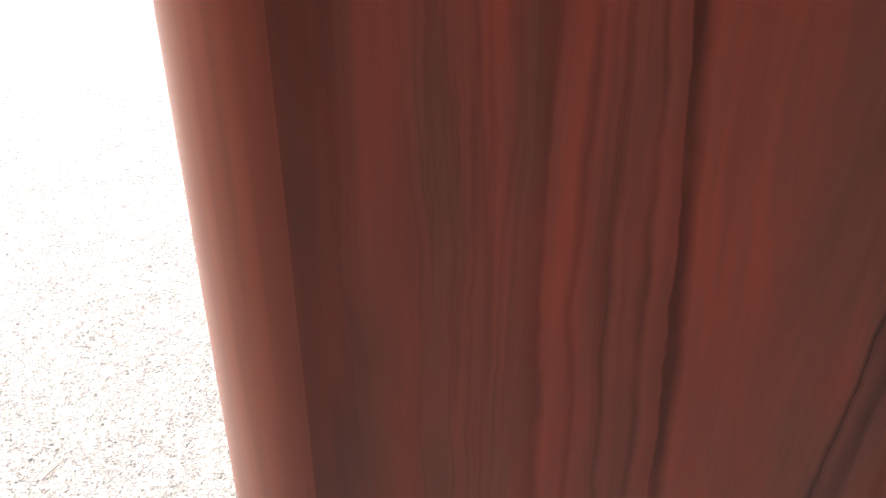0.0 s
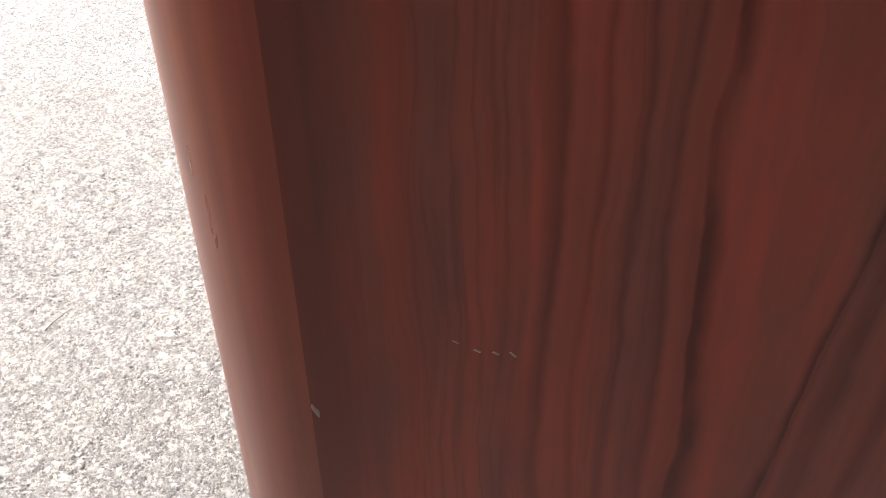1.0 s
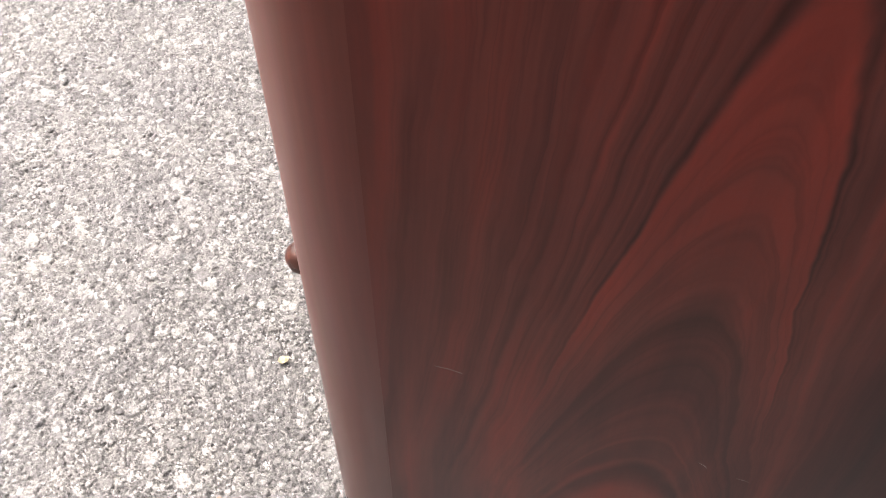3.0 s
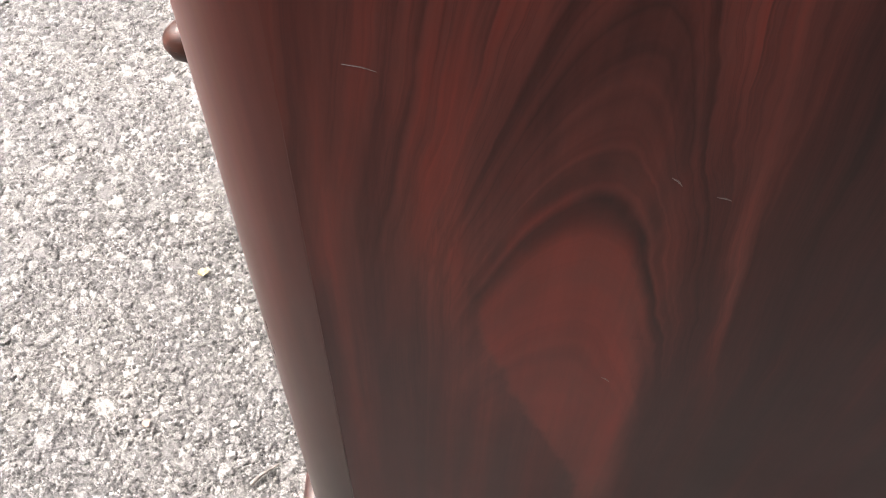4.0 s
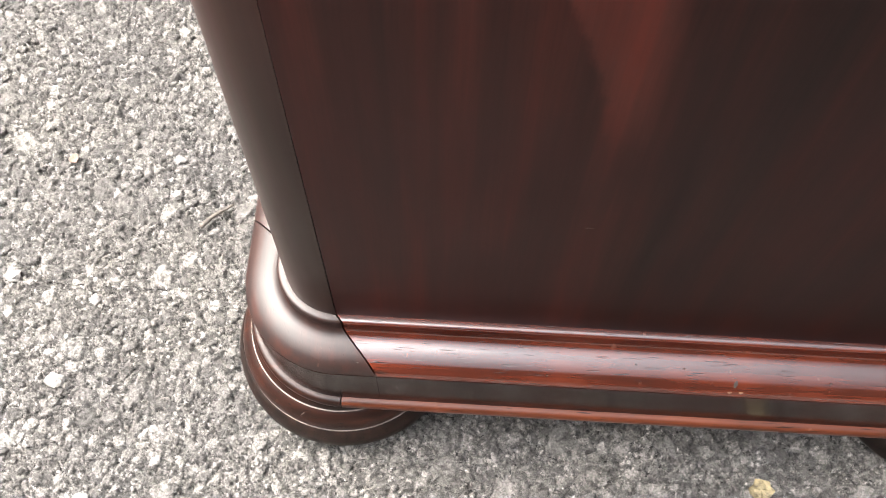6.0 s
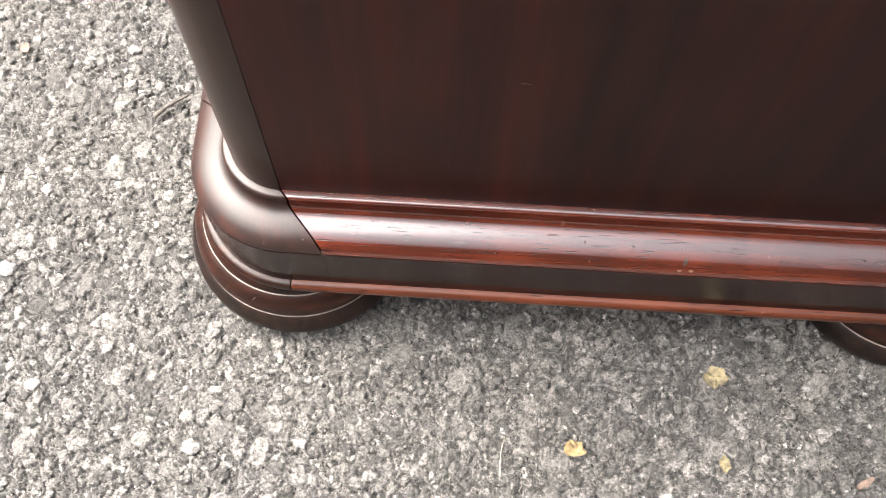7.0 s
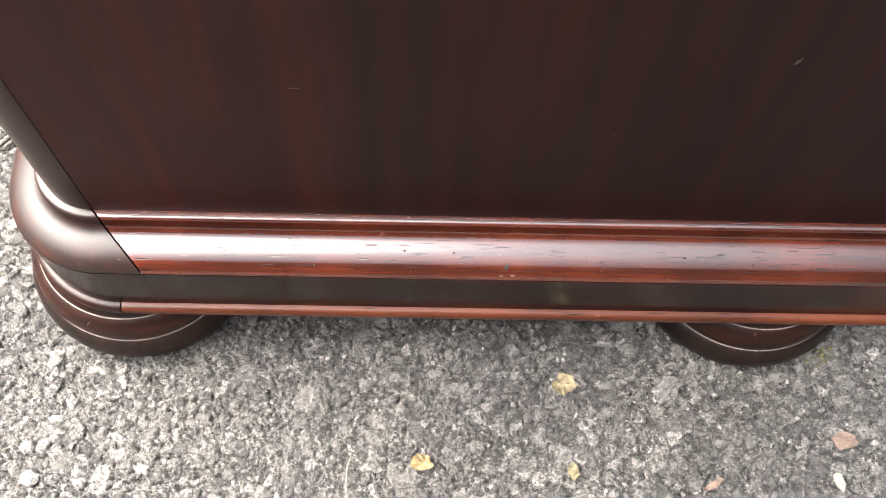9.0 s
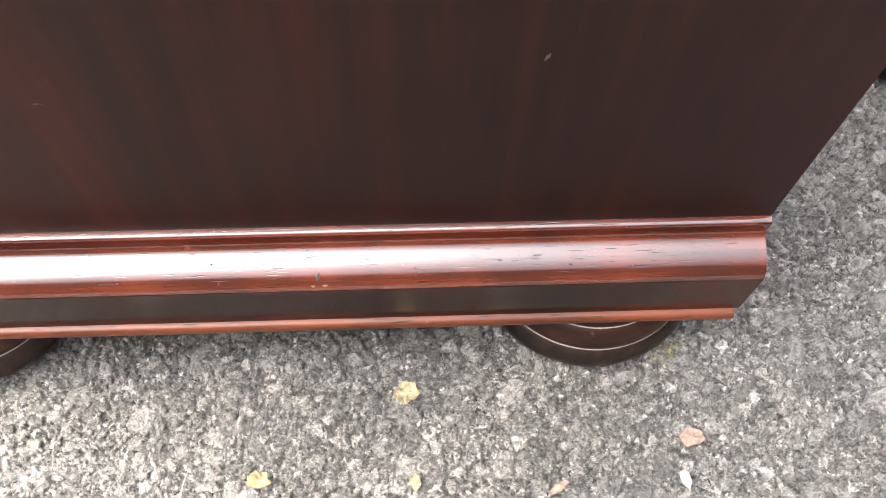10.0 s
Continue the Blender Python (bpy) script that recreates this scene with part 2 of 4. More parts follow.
    colour = mixed(n, l, op("MINIMUM", seam, 1.0), colour, mixed(n, l, 1.0, colour, (0.66, 0.66, 0.68), "MULTIPLY"))
    # browner towards the top
    colour = mixed(n, l, fade(z, 0.80, 1.02), colour, mixed(n, l, 1.0, colour, (0.98, 1.26, 1.24), "MULTIPLY"))
    l.new(colour, bsdf.inputs["Base Color"])
    smear = noise_at(n, l, geo.outputs["Position"], 14.0, 4.0, 0.6)
    l.new(op("MULTIPLY_ADD", smear, 0.12, 0.28), bsdf.inputs["Roughness"])
    bsdf.inputs["Specular IOR Level"].default_value = 0.10
    bump(n, l, bsdf, fibre, 0.06, 0.0004)
    return m


def satin_post():
    """Corner upright: base colour darker towards the bottom, warmer brown and lighter above, satin polish."""
    m, n, l, bsdf = material("satin_mahogany_post")
    geo = n.new("ShaderNodeNewGeometry")
    sep = n.new("ShaderNodeSeparateXYZ")
    l.new(geo.outputs["Position"], sep.inputs[0])
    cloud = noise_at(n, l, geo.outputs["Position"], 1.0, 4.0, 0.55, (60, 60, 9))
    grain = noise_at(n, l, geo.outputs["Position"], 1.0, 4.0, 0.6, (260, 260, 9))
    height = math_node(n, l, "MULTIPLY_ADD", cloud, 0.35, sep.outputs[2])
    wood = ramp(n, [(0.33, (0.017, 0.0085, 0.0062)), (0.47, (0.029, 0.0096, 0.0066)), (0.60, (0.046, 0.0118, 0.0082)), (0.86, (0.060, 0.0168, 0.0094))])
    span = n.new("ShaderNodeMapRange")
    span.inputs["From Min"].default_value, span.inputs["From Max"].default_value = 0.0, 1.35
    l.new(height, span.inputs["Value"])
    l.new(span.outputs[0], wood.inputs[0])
    stripe = ramp(n, [(0.34, (0.86, 0.85, 0.84)), (0.66, (1.14, 1.14, 1.14))])
    l.new(grain, stripe.inputs[0])
    # redder like the panel beside it; light on the outer curve is painted in
    red = n.new("ShaderNodeMapRange")
    red.interpolation_type = "SMOOTHSTEP"
    red.inputs["From Min"].default_value, red.inputs["From Max"].default_value = -0.024, -0.004
    l.new(math_node(n, l, "MULTIPLY_ADD", cloud, 0.010, math_node(n, l, "SUBTRACT", sep.outputs[0], 0.005)), red.inputs["Value"])
    tint = ramp(n, [(0.0, (1.08, 1.10, 1.04)), (1.0, (0.91, 0.65, 0.64))])
    l.new(red.outputs[0], tint.inputs[0])
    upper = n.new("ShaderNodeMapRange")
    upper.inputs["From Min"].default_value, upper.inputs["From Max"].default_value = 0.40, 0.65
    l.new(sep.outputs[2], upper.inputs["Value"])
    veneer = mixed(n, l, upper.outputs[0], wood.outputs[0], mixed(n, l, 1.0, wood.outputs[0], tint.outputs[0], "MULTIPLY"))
    l.new(mixed(n, l, 1.0, veneer, stripe.outputs[0], "MULTIPLY"), bsdf.inputs["Base Color"])
    l.new(math_node(n, l, "MULTIPLY_ADD", cloud, 0.12, 0.24), bsdf.inputs["Roughness"])
    bsdf.inputs["Specular IOR Level"].default_value = 0.16
    return m


def polished_mahogany(name, dark, mid, red, along, rough=0.2, wear=0.0, pitted=1.0, glaze=1.0, index=1.55):
    """Plain polished mahogany; the grain runs along one axis, with open pores."""
    m, n, l, bsdf = material(name)
    geo = n.new("ShaderNodeNewGeometry")
    long = {"x": (6, 160, 160), "y": (160, 6, 160), "z": (160, 160, 6)}[along]
    pore = {"x": (70, 900, 900), "y": (900, 70, 900), "z": (900, 900, 70)}[along]
    grain = noise_at(n, l, geo.outputs["Position"], 1.0, 5.0, 0.6, long)
    cloud = noise_at(n, l, geo.outputs["Position"], 16.0, 3.0, 0.5)
    pores = noise_at(n, l, geo.outputs["Position"], 1.0, 2.0, 0.5, pore)
    value = math_node(n, l, "MULTIPLY_ADD", grain, 0.6, math_node(n, l, "MULTIPLY", cloud, 0.4))
    tone = ramp(n, [(0.36, dark), (0.5, mid), (0.64, red)])
    l.new(value, tone.inputs[0])
    pit = ramp(n, [(0.30, (0, 0, 0)), (0.36, (1, 1, 1))])
    l.new(pores, pit.inputs[0])
    colour = tone.outputs[0]
    if pitted:
        colour = mixed(n, l, math_node(n, l, "MAXIMUM", pit.outputs[0], 1 - pitted), tuple(0.35 * c for c in dark), colour)
    if wear:
        spots = noise_at(n, l, geo.outputs["Position"], 120.0, 3.0, 0.6)
        mask = ramp(n, [(0.70, (0, 0, 0)), (0.74, (1, 1, 1))])
        l.new(spots, mask.inputs[0])
        colour = mixed(n, l, math_node(n, l, "MULTIPLY", mask.outputs[0], wear), colour, (0.22, 0.12, 0.08))
    l.new(colour, bsdf.inputs["Base Color"])
    l.new(math_node(n, l, "MULTIPLY_ADD", cloud, 0.16, rough - 0.08), bsdf.inputs["Roughness"])
    bsdf.inputs["Specular IOR Level"].default_value = glaze
    bsdf.inputs["IOR"].default_value = index
    height = math_node(n, l, "MULTIPLY_ADD", pit.outputs[0], 0.6 * pitted, math_node(n, l, "MULTIPLY", grain, 0.4))
    if pitted:
        bump(n, l, bsdf, height, 0.25, 0.0004)
    return m


def plain(name, colour, rough, spread=0.25, scale=60.0):
    m, n, l, bsdf = material(name)
    geo = n.new("ShaderNodeNewGeometry")
    f = noise_at(n, l, geo.outputs["Position"], scale, 5.0, 0.6)
    tone = ramp(n, [(0.3, tuple(c * (1 - spread) for c in colour)), (0.7, tuple(min(1, c * (1 + spread)) for c in colour))])
    l.new(f, tone.inputs[0])
    l.new(tone.outputs[0], bsdf.inputs["Base Color"])
    bsdf.inputs["Roughness"].default_value = rough
    bump(n, l, bsdf, f, 0.4, 0.0006)
    return m


def stone_chips():
    """Worn road stone: grey chips, a few pale or brownish, with a film of bitumen."""
    m, n, l, bsdf = material("worn_road_stone")
    geo = n.new("ShaderNodeNewGeometry")
    tone = ramp(n, [(0.0, (0.020, 0.020, 0.020)), (0.10, (0.056, 0.055, 0.053)), (0.40, (0.104, 0.101, 0.098)), (0.75, (0.150, 0.146, 0.141)), (0.93, (0.215, 0.21, 0.202)), (1.0, (0.36, 0.352, 0.34))])
    chip = n.new("ShaderNodeAttribute")
    chip.attribute_name = "chip"
    l.new(chip.outputs["Fac"], tone.inputs[0])
    plate = n.new("ShaderNodeAttribute")
    plate.attribute_name = "plate"
    loose = math_node(n, l, "MULTIPLY_ADD", plate.outputs["Fac"], -0.6, 1.0)
    fine = noise_at(n, l, geo.outputs["Position"], 900.0, 4.0, 0.7)
    patch = noise_at(n, l, geo.outputs["Position"], 150.0, 5.0, 0.7)
    wide = noise_at(n, l, geo.outputs["Position"], 9.0, 3.0, 0.6)
    # bent coordinates, so that no grain is a neat cell
    push = n.new("ShaderNodeTexNoise")
    push.inputs["Scale"].default_value, push.inputs["Detail"].default_value = 420.0, 3.0
    l.new(geo.outputs["Position"], push.inputs["Vector"])
    bent = n.new("ShaderNodeVectorMath")
    bent.operation = "MULTIPLY_ADD"
    bent.inputs[1].default_value = (0.0028, 0.0028, 0.0028)
    l.new(push.outputs["Color"], bent.inputs[0])
    l.new(geo.outputs["Position"], bent.inputs[2])
    colour, heights = tone.outputs[0], []
    for scale, dark, width, spread in ((420.0, 0.55, 0.06, 0.16), (900.0, 0.60, 0.08, 0.26)):
        cell = n.new("ShaderNodeTexVoronoi")
        crack = n.new("ShaderNodeTexVoronoi")
        crack.feature = "DISTANCE_TO_EDGE"
        for v in (cell, crack):
            v.inputs["Scale"].default_value = scale
            l.new(bent.outputs[0], v.inputs["Vector"])
        pick = n.new("ShaderNodeSeparateColor")
        l.new(cell.outputs["Color"], pick.inputs[0])
        grain = ramp(n, [(0.0, (1 - spread,) * 3), (0.75, (1 + 0.3 * spread,) * 3), (1.0, (1 + 1.6 * spread,) * 3)])
        l.new(pick.outputs[0], grain.inputs[0])
        joint = ramp(n, [(0.0, (dark,) * 3), (width * 0.5, (0.7,) * 3), (width, (1, 1, 1))])
        l.new(crack.outputs["Distance"], joint.inputs[0])
        colour = mixed(n, l, loose, colour, grain.outputs[0], "MULTIPLY")
        colour = mixed(n, l, math_node(n, l, "MULTIPLY", loose, math_node(n, l, "GREATER_THAN", pick.outputs[1], 0.25)), colour, joint.outputs[0], "MULTIPLY")
        heights.append(math_node(n, l, "MULTIPLY", math_node(n, l, "MULTIPLY_ADD", pick.outputs[2], 0.8, joint.outputs[0]), math_node(n, l, "MULTIPLY", loose, 300.0 / scale)))
    # small dark pits and hollows between the grains
    pits = []
    for scale, low, high, dark in ((360.0, 0.37, 0.46, 0.24), (760.0, 0.38, 0.47, 0.34)):
        pit = ramp(n, [(low, (dark,) * 3), (high, (1, 1, 1))])
        l.new(noise_at(n, l, geo.outputs["Position"], scale, 3.0, 0.65), pit.inputs[0])
        colour = mixed(n, l, loose, colour, pit.outputs[0], "MULTIPLY")
        pits.append(pit.outputs[0])
    film = ramp(n, [(0.30, (0.65, 0.65, 0.65)), (0.46, (0.96, 0.96, 0.96)), (0.62, (1.08, 1.08, 1.08))])
    l.new(patch, film.inputs[0])
    grit = ramp(n, [(0.34, (0.72, 0.72, 0.72)), (0.50, (0.98, 0.98, 0.98)), (0.66, (1.25, 1.25, 1.25))])
    l.new(fine, grit.inputs[0])
    wash = ramp(n, [(0.3, (0.88, 0.88, 0.89)), (0.7, (1.1, 1.09, 1.06))])
    l.new(wide, wash.inputs[0])
    colour = mixed(n, l, 1.0, colour, film.outputs[0], "MULTIPLY")
    colour = mixed(n, l, 1.0, colour, grit.outputs[0], "MULTIPLY")
    colour = mixed(n, l, 1.0, colour, wash.outputs[0], "MULTIPLY")
    lift = n.new("ShaderNodeCombineColor")
    for k, tint in enumerate((1.015, 1.0, 0.985)):
        l.new(math_node(n, l, "MULTIPLY_ADD", plate.outputs["Fac"], 0.06 * tint, 1.42 * tint), lift.inputs[k])
    l.new(mixed(n, l, 1.0, colour, lift.outputs[0], "MULTIPLY"), bsdf.inputs["Base Color"])
    bsdf.inputs["Roughness"].default_value = 0.5
    bump(n, l, bsdf, math_node(n, l, "MULTIPLY_ADD", fine, 0.6, math_node(n, l, "ADD", math_node(n, l, "ADD", pits[0], pits[1]), math_node(n, l, "ADD", heights[0], heights[1]))), 1.0, 0.0014)
    return m


def asphalt_sheet():
    """Bitumen bed; past the separate chips it carries the same stone as fine cells."""
    m, n, l, bsdf = material("asphalt_bed")
    geo = n.new("ShaderNodeNewGeometry")
    v = n.new("ShaderNodeTexVoronoi")
    v.inputs["Scale"].default_value = 170.0
    l.new(geo.outputs["Position"], v.inputs["Vector"])
    edge = n.new("ShaderNodeTexVoronoi")
    edge.feature = "DISTANCE_TO_EDGE"
    edge.inputs["Scale"].default_value = 170.0
    l.new(geo.outputs["Position"], edge.inputs["Vector"])
    sep = n.new("ShaderNodeSeparateColor")
    l.new(v.outputs["Color"], sep.inputs[0])
    tone = ramp(n, [(0.0, (0.075, 0.073, 0.071)), (0.4, (0.125, 0.122, 0.118)), (0.8, (0.165, 0.161, 0.156)), (1.0, (0.28, 0.274, 0.263))])
    l.new(sep.outputs[0], tone.inputs[0])
    gap = ramp(n, [(0.02, (0.12, 0.12, 0.12)), (0.14, (1, 1, 1))])
    l.new(edge.outputs["Distance"], gap.inputs[0])
    cloud = noise_at(n, l, geo.outputs["Position"], 2.5, 4.0, 0.6)
    wash = ramp(n, [(0.3, (0.8, 0.8, 0.8)), (0.7, (1.1, 1.1, 1.1))])
    l.new(cloud, wash.inputs[0])
    colour = mixed(n, l, 1.0, tone.outputs[0], gap.outputs[0], "MULTIPLY")
    colour = mixed(n, l, 1.0, colour, wash.outputs[0], "MULTIPLY")
    l.new(colour, bsdf.inputs["Base Color"])
    bsdf.inputs["Roughness"].default_value = 0.75
    bump(n, l, bsdf, math_node(n, l, "ADD", sep.outputs[1], gap.outputs[0]), 0.8, 0.003)
    return m


MAT_PANEL = figured_mahogany()
MAT_POST = satin_post()
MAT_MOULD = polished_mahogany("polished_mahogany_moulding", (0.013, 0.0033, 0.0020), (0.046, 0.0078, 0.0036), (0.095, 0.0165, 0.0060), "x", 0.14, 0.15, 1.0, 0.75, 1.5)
# same wood as MAT_MOULD, base darkened and greyed to cool its highlights
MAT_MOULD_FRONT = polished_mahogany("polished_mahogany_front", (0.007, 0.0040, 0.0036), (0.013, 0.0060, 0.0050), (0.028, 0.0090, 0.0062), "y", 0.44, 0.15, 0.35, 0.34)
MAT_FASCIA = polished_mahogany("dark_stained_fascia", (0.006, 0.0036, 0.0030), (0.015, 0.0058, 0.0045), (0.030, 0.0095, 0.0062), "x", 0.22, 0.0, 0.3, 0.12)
MAT_END = polished_mahogany("reddish_fascia_block", (0.014, 0.0055, 0.0042), (0.028, 0.0090, 0.0062), (0.044, 0.0130, 0.0080), "x", 0.24, 0.0, 0.3, 0.12)
MAT_BEAD = polished_mahogany("polished_mahogany_bead", (0.040, 0.0115, 0.0055), (0.084, 0.0215, 0.0092), (0.125, 0.034, 0.0135), "x", 0.32, 0.2, 1.0, 0.2)
MAT_FOOT = polished_mahogany("polished_mahogany_foot", (0.007, 0.0030, 0.0021), (0.017, 0.0055, 0.0035), (0.042, 0.0115, 0.0058), "x", 0.38, 0.1, 1.0, 0.18)
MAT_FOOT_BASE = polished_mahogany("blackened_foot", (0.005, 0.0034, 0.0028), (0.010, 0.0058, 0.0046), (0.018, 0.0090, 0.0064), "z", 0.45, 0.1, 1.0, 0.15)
MAT_WORN = plain("worn_bare_wood_edge", (0.15, 0.12, 0.10), 0.55)
MAT_BACK = plain("unfinished_dark_wood", (0.05, 0.03, 0.02), 0.6)
MAT_STONE = stone_chips()
MAT_BED = asphalt_sheet()


# ---- building helpers ----
def link(name, mesh, mat, parent=None, label="", smooth=False):
    mesh.materials.append(mat)
    if smooth:
        mesh.shade_smooth()
    ob = new(name, mesh)
    if parent:
        ob.parent = parent
    if label:
        tagged(ob, label)
    return ob




def part(name, bm, mat, parent, label="", smooth=False):
    bmesh.ops.recalc_face_normals(bm, faces=bm.faces)
    mesh = bpy.data.meshes.new(name)
    bm.to_mesh(mesh)
    bm.free()
    return link(name, mesh, mat, parent, label, smooth)


def box(x0, x1, y0, y1, z0, z1, bevel=0.0, segments=2):
    bm = bmesh.new()
    bmesh.ops.create_cube(bm, size=1)
    for v in bm.verts:
        v.co = ((x0 + x1) / 2 + v.co.x * (x1 - x0), (y0 + y1) / 2 + v.co.y * (y1 - y0), (z0 + z1) / 2 + v.co.z * (z1 - z0))
    if bevel:
        bmesh.ops.bevel(bm, geom=bm.edges[:], offset=bevel, segments=segments, affect="EDGES", profile=0.5)
    return bm


def sweep(profile, stations):
    """Rings of a closed profile (out, up) set at stations (place in plan, outward way, shift along the run per metre of out)."""
    bm = bmesh.new()
    rings = []
    for (px, py), (ox, oy), (sx, sy) in stations:
        rings.append([bm.verts.new((px + ox * d + sx * d, py + oy * d + sy * d, z)) for d, z in profile])
    k = len(profile)
    for a, b in zip(rings, rings[1:]):
        for i in range(k):
            bm.faces.new((a[i], a[(i + 1) % k], b[(i + 1) % k], b[i]))
    bm.faces.new(rings[0][::-1])
    bm.faces.new(rings[-1])
    return bm


def turned(profile, steps=64):
    """A solid of revolution from (radius, height)."""
    bm = bmesh.new()
    rings = [[bm.verts.new((r * math.cos(2 * math.pi * i / steps), r * math.sin(2 * math.pi * i / steps), z)) for i in range(steps)] for r, z in profile]
    for a, b in zip(rings, rings[1:]):
        for i in range(steps):
            bm.faces.new((a[i], a[(i + 1) % steps], b[(i + 1) % steps], b[i]))
    bm.faces.new(rings[0][::-1])
    bm.faces.new(rings[-1])
    return bm


def autosmooth(ob, degrees=35):
    mesh = ob.data
    bm = bmesh.new()
    bm.from_mesh(mesh)
    for e in bm.edges:
        e.smooth = len(e.link_faces) == 2 and e.calc_face_angle(0) < radians(degrees)
    for f in bm.faces:
        f.smooth = True
    bm.to_mesh(mesh)
    bm.free()
    return ob


# ---- the cabinet ----
DEPTH, WIDTH, RADIUS, TOP = 0.44, 1.05, 0.030, 1.30
SHELF = 0.127  # top of the base moulding
cabinet = tagged(new("cabinet"), "dark red mahogany cabinet on bun feet, standing on asphalt", "cabinet")

# side panel; its front edge leaves a hairline gap that opens towards the base
edge = [(0.0006, SHELF - 0.01), (0.0004, 0.24), (0.0002, 0.36), (0.00005, 0.50), (0.0, 0.62), (0.0, TOP)]
outline = edge + [(DEPTH, TOP), (DEPTH, SHELF - 0.01)]
bm = bmesh.new()
near, far = ([bm.verts.new((x, y, z)) for x, z in outline] for y in (0.0, 0.02))
bm.faces.new(near)
bm.faces.new(far[::-1])
for i in range(len(outline)):
    j = (i + 1) % len(outline)
    bm.faces.new((near[i], near[j], far[j], far[i]))
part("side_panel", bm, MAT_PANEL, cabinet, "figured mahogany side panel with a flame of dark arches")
bm = box(0.0, DEPTH, WIDTH - 0.02, WIDTH, SHELF - 0.01, TOP, 0.001)
part("side_panel", bm, MAT_PANEL, cabinet)


def corner_post(y_near, turn):
    """Rounded corner upright: a quarter round that runs into the front stile."""
    arc = [(0.0, 0.020), (0.0, 0.0)]
    for i in range(1, 41):
        a = math.pi / 2 * i / 40
        arc.append((-RADIUS * math.sin(a), RADIUS - RADIUS * math.cos(a)))
    arc += [(-RADIUS, 0.050), (-RADIUS + 0.02, 0.050), (-RADIUS + 0.02, 0.032)]
    b = bmesh.new()
    rows = 40
    rings = [[b.verts.new((x, y_near + turn * y, SHELF - 0.01 + (TOP - SHELF + 0.01) * k / rows)) for x, y in arc] for k in range(rows + 1)]
    for low, high in zip(rings, rings[1:]):
        for i in range(len(arc)):
            j = (i + 1) % len(arc)
            b.faces.new((low[i], low[j], high[j], high[i]))
    b.faces.new(rings[0])
    b.faces.new(rings[-1])
    return b


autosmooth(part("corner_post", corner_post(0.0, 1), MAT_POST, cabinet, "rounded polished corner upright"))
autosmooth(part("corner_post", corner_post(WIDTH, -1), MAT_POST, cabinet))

# base moulding: fillet, cove, sloping rounded top, upright face
ovolo = [(-0.012, 0.1046), (-0.012, SHELF + 0.0024), (0.0004, SHELF + 0.0024), (0.0030, SHELF + 0.0021), (0.0038, SHELF + 0.0017), (0.0043, SHELF + 0.0009), (0.0043, SHELF - 0.0010), (0.0040, 0.1215), (0.0042, 0.1197), (0.0053, 0.1181), (0.0070, 0.1169), (0.0090, 0.1162)]
ovolo += [(0.0112, 0.1158), (0.0150, 0.1147), (0.0185, 0.1132), (0.0212, 0.1112), (0.0233, 0.1088), (0.0246, 0.1068), (0.0250, 0.1056), (0.0246, 0.1046)]
bead = [(-0.012, 0.0530), (-0.012, 0.0620), (0.0262, 0.0620), (0.0278, 0.0616), (0.0288, 0.0606), (0.0293, 0.0588), (0.0292, 0.0558), (0.0286, 0.0540), (0.0276, 0.0530)]
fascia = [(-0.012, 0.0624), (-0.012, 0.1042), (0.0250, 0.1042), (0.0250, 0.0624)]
MITRE = 0.88


def arc_stations(y_near, turn, first, last, steps, slip_a=(0, 0), slip_b=(0, 0)):
    out = []
    for i in range(steps + 1):
        a = first + (last - first) * i / steps
        ox, oy = -math.sin(a), -math.cos(a) * turn
        out.append(((RADIUS * ox, y_near + turn * RADIUS + RADIUS * oy), (ox, oy), slip_a if i == 0 else slip_b if i == steps else (0, 0)))
    return out


GAP = 0.0006
side_run = lambda y, t, gap, end=DEPTH: [((gap, y), (0, -t), (MITRE, 0)), ((end, y), (0, -t), (0, 0))]
corner_run = lambda y, t, gap: [((-gap, y), (0, -t), (MITRE, 0))] + arc_stations(y, t, 0.05, math.pi / 2, 20) + [((-RADIUS, y + t * (0.040 - GAP)), (-1, 0), (0, t * 0.9))]
for y_near, turn in ((0.0, 1), (WIDTH, -1)):
    lab = turn == 1
    autosmooth(part("side_moulding", sweep(ovolo, side_run(y_near, turn, GAP)), MAT_MOULD, cabinet, "glossy ovolo base moulding with open pores and small dents" if lab else ""))
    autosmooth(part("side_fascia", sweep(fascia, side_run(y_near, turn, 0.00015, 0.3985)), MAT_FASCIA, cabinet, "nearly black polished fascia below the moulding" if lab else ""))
    autosmooth(part("end_block", sweep(fascia, [((0.3987, y_near), (0, -turn), (0, 0)), ((DEPTH, y_near), (0, -turn), (0, 0))]), MAT_END, cabinet, "redder block ending the dark fascia" if lab else ""))
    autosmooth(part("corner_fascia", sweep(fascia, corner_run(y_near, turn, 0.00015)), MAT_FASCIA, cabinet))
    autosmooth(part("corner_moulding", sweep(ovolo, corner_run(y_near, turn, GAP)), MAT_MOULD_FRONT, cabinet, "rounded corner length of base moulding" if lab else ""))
    autosmooth(part("side_bead", sweep(bead, [((0.0, y_near), (0, -turn), (0, 0)), ((DEPTH - 0.003, y_near), (0, -turn), (0, 0))]), MAT_BEAD, cabinet, "thin reddish bead below the moulding" if lab else ""))
    autosmooth(part("corner_bead", sweep(bead, [((-0.0008, y_near), (0, -turn), (0, 0))] + arc_stations(y_near, turn, 0.05, math.pi / 2, 20) + [((-RADIUS, y_near + turn * 0.06), (-1, 0), (0, 0))]), MAT_FOOT, cabinet))
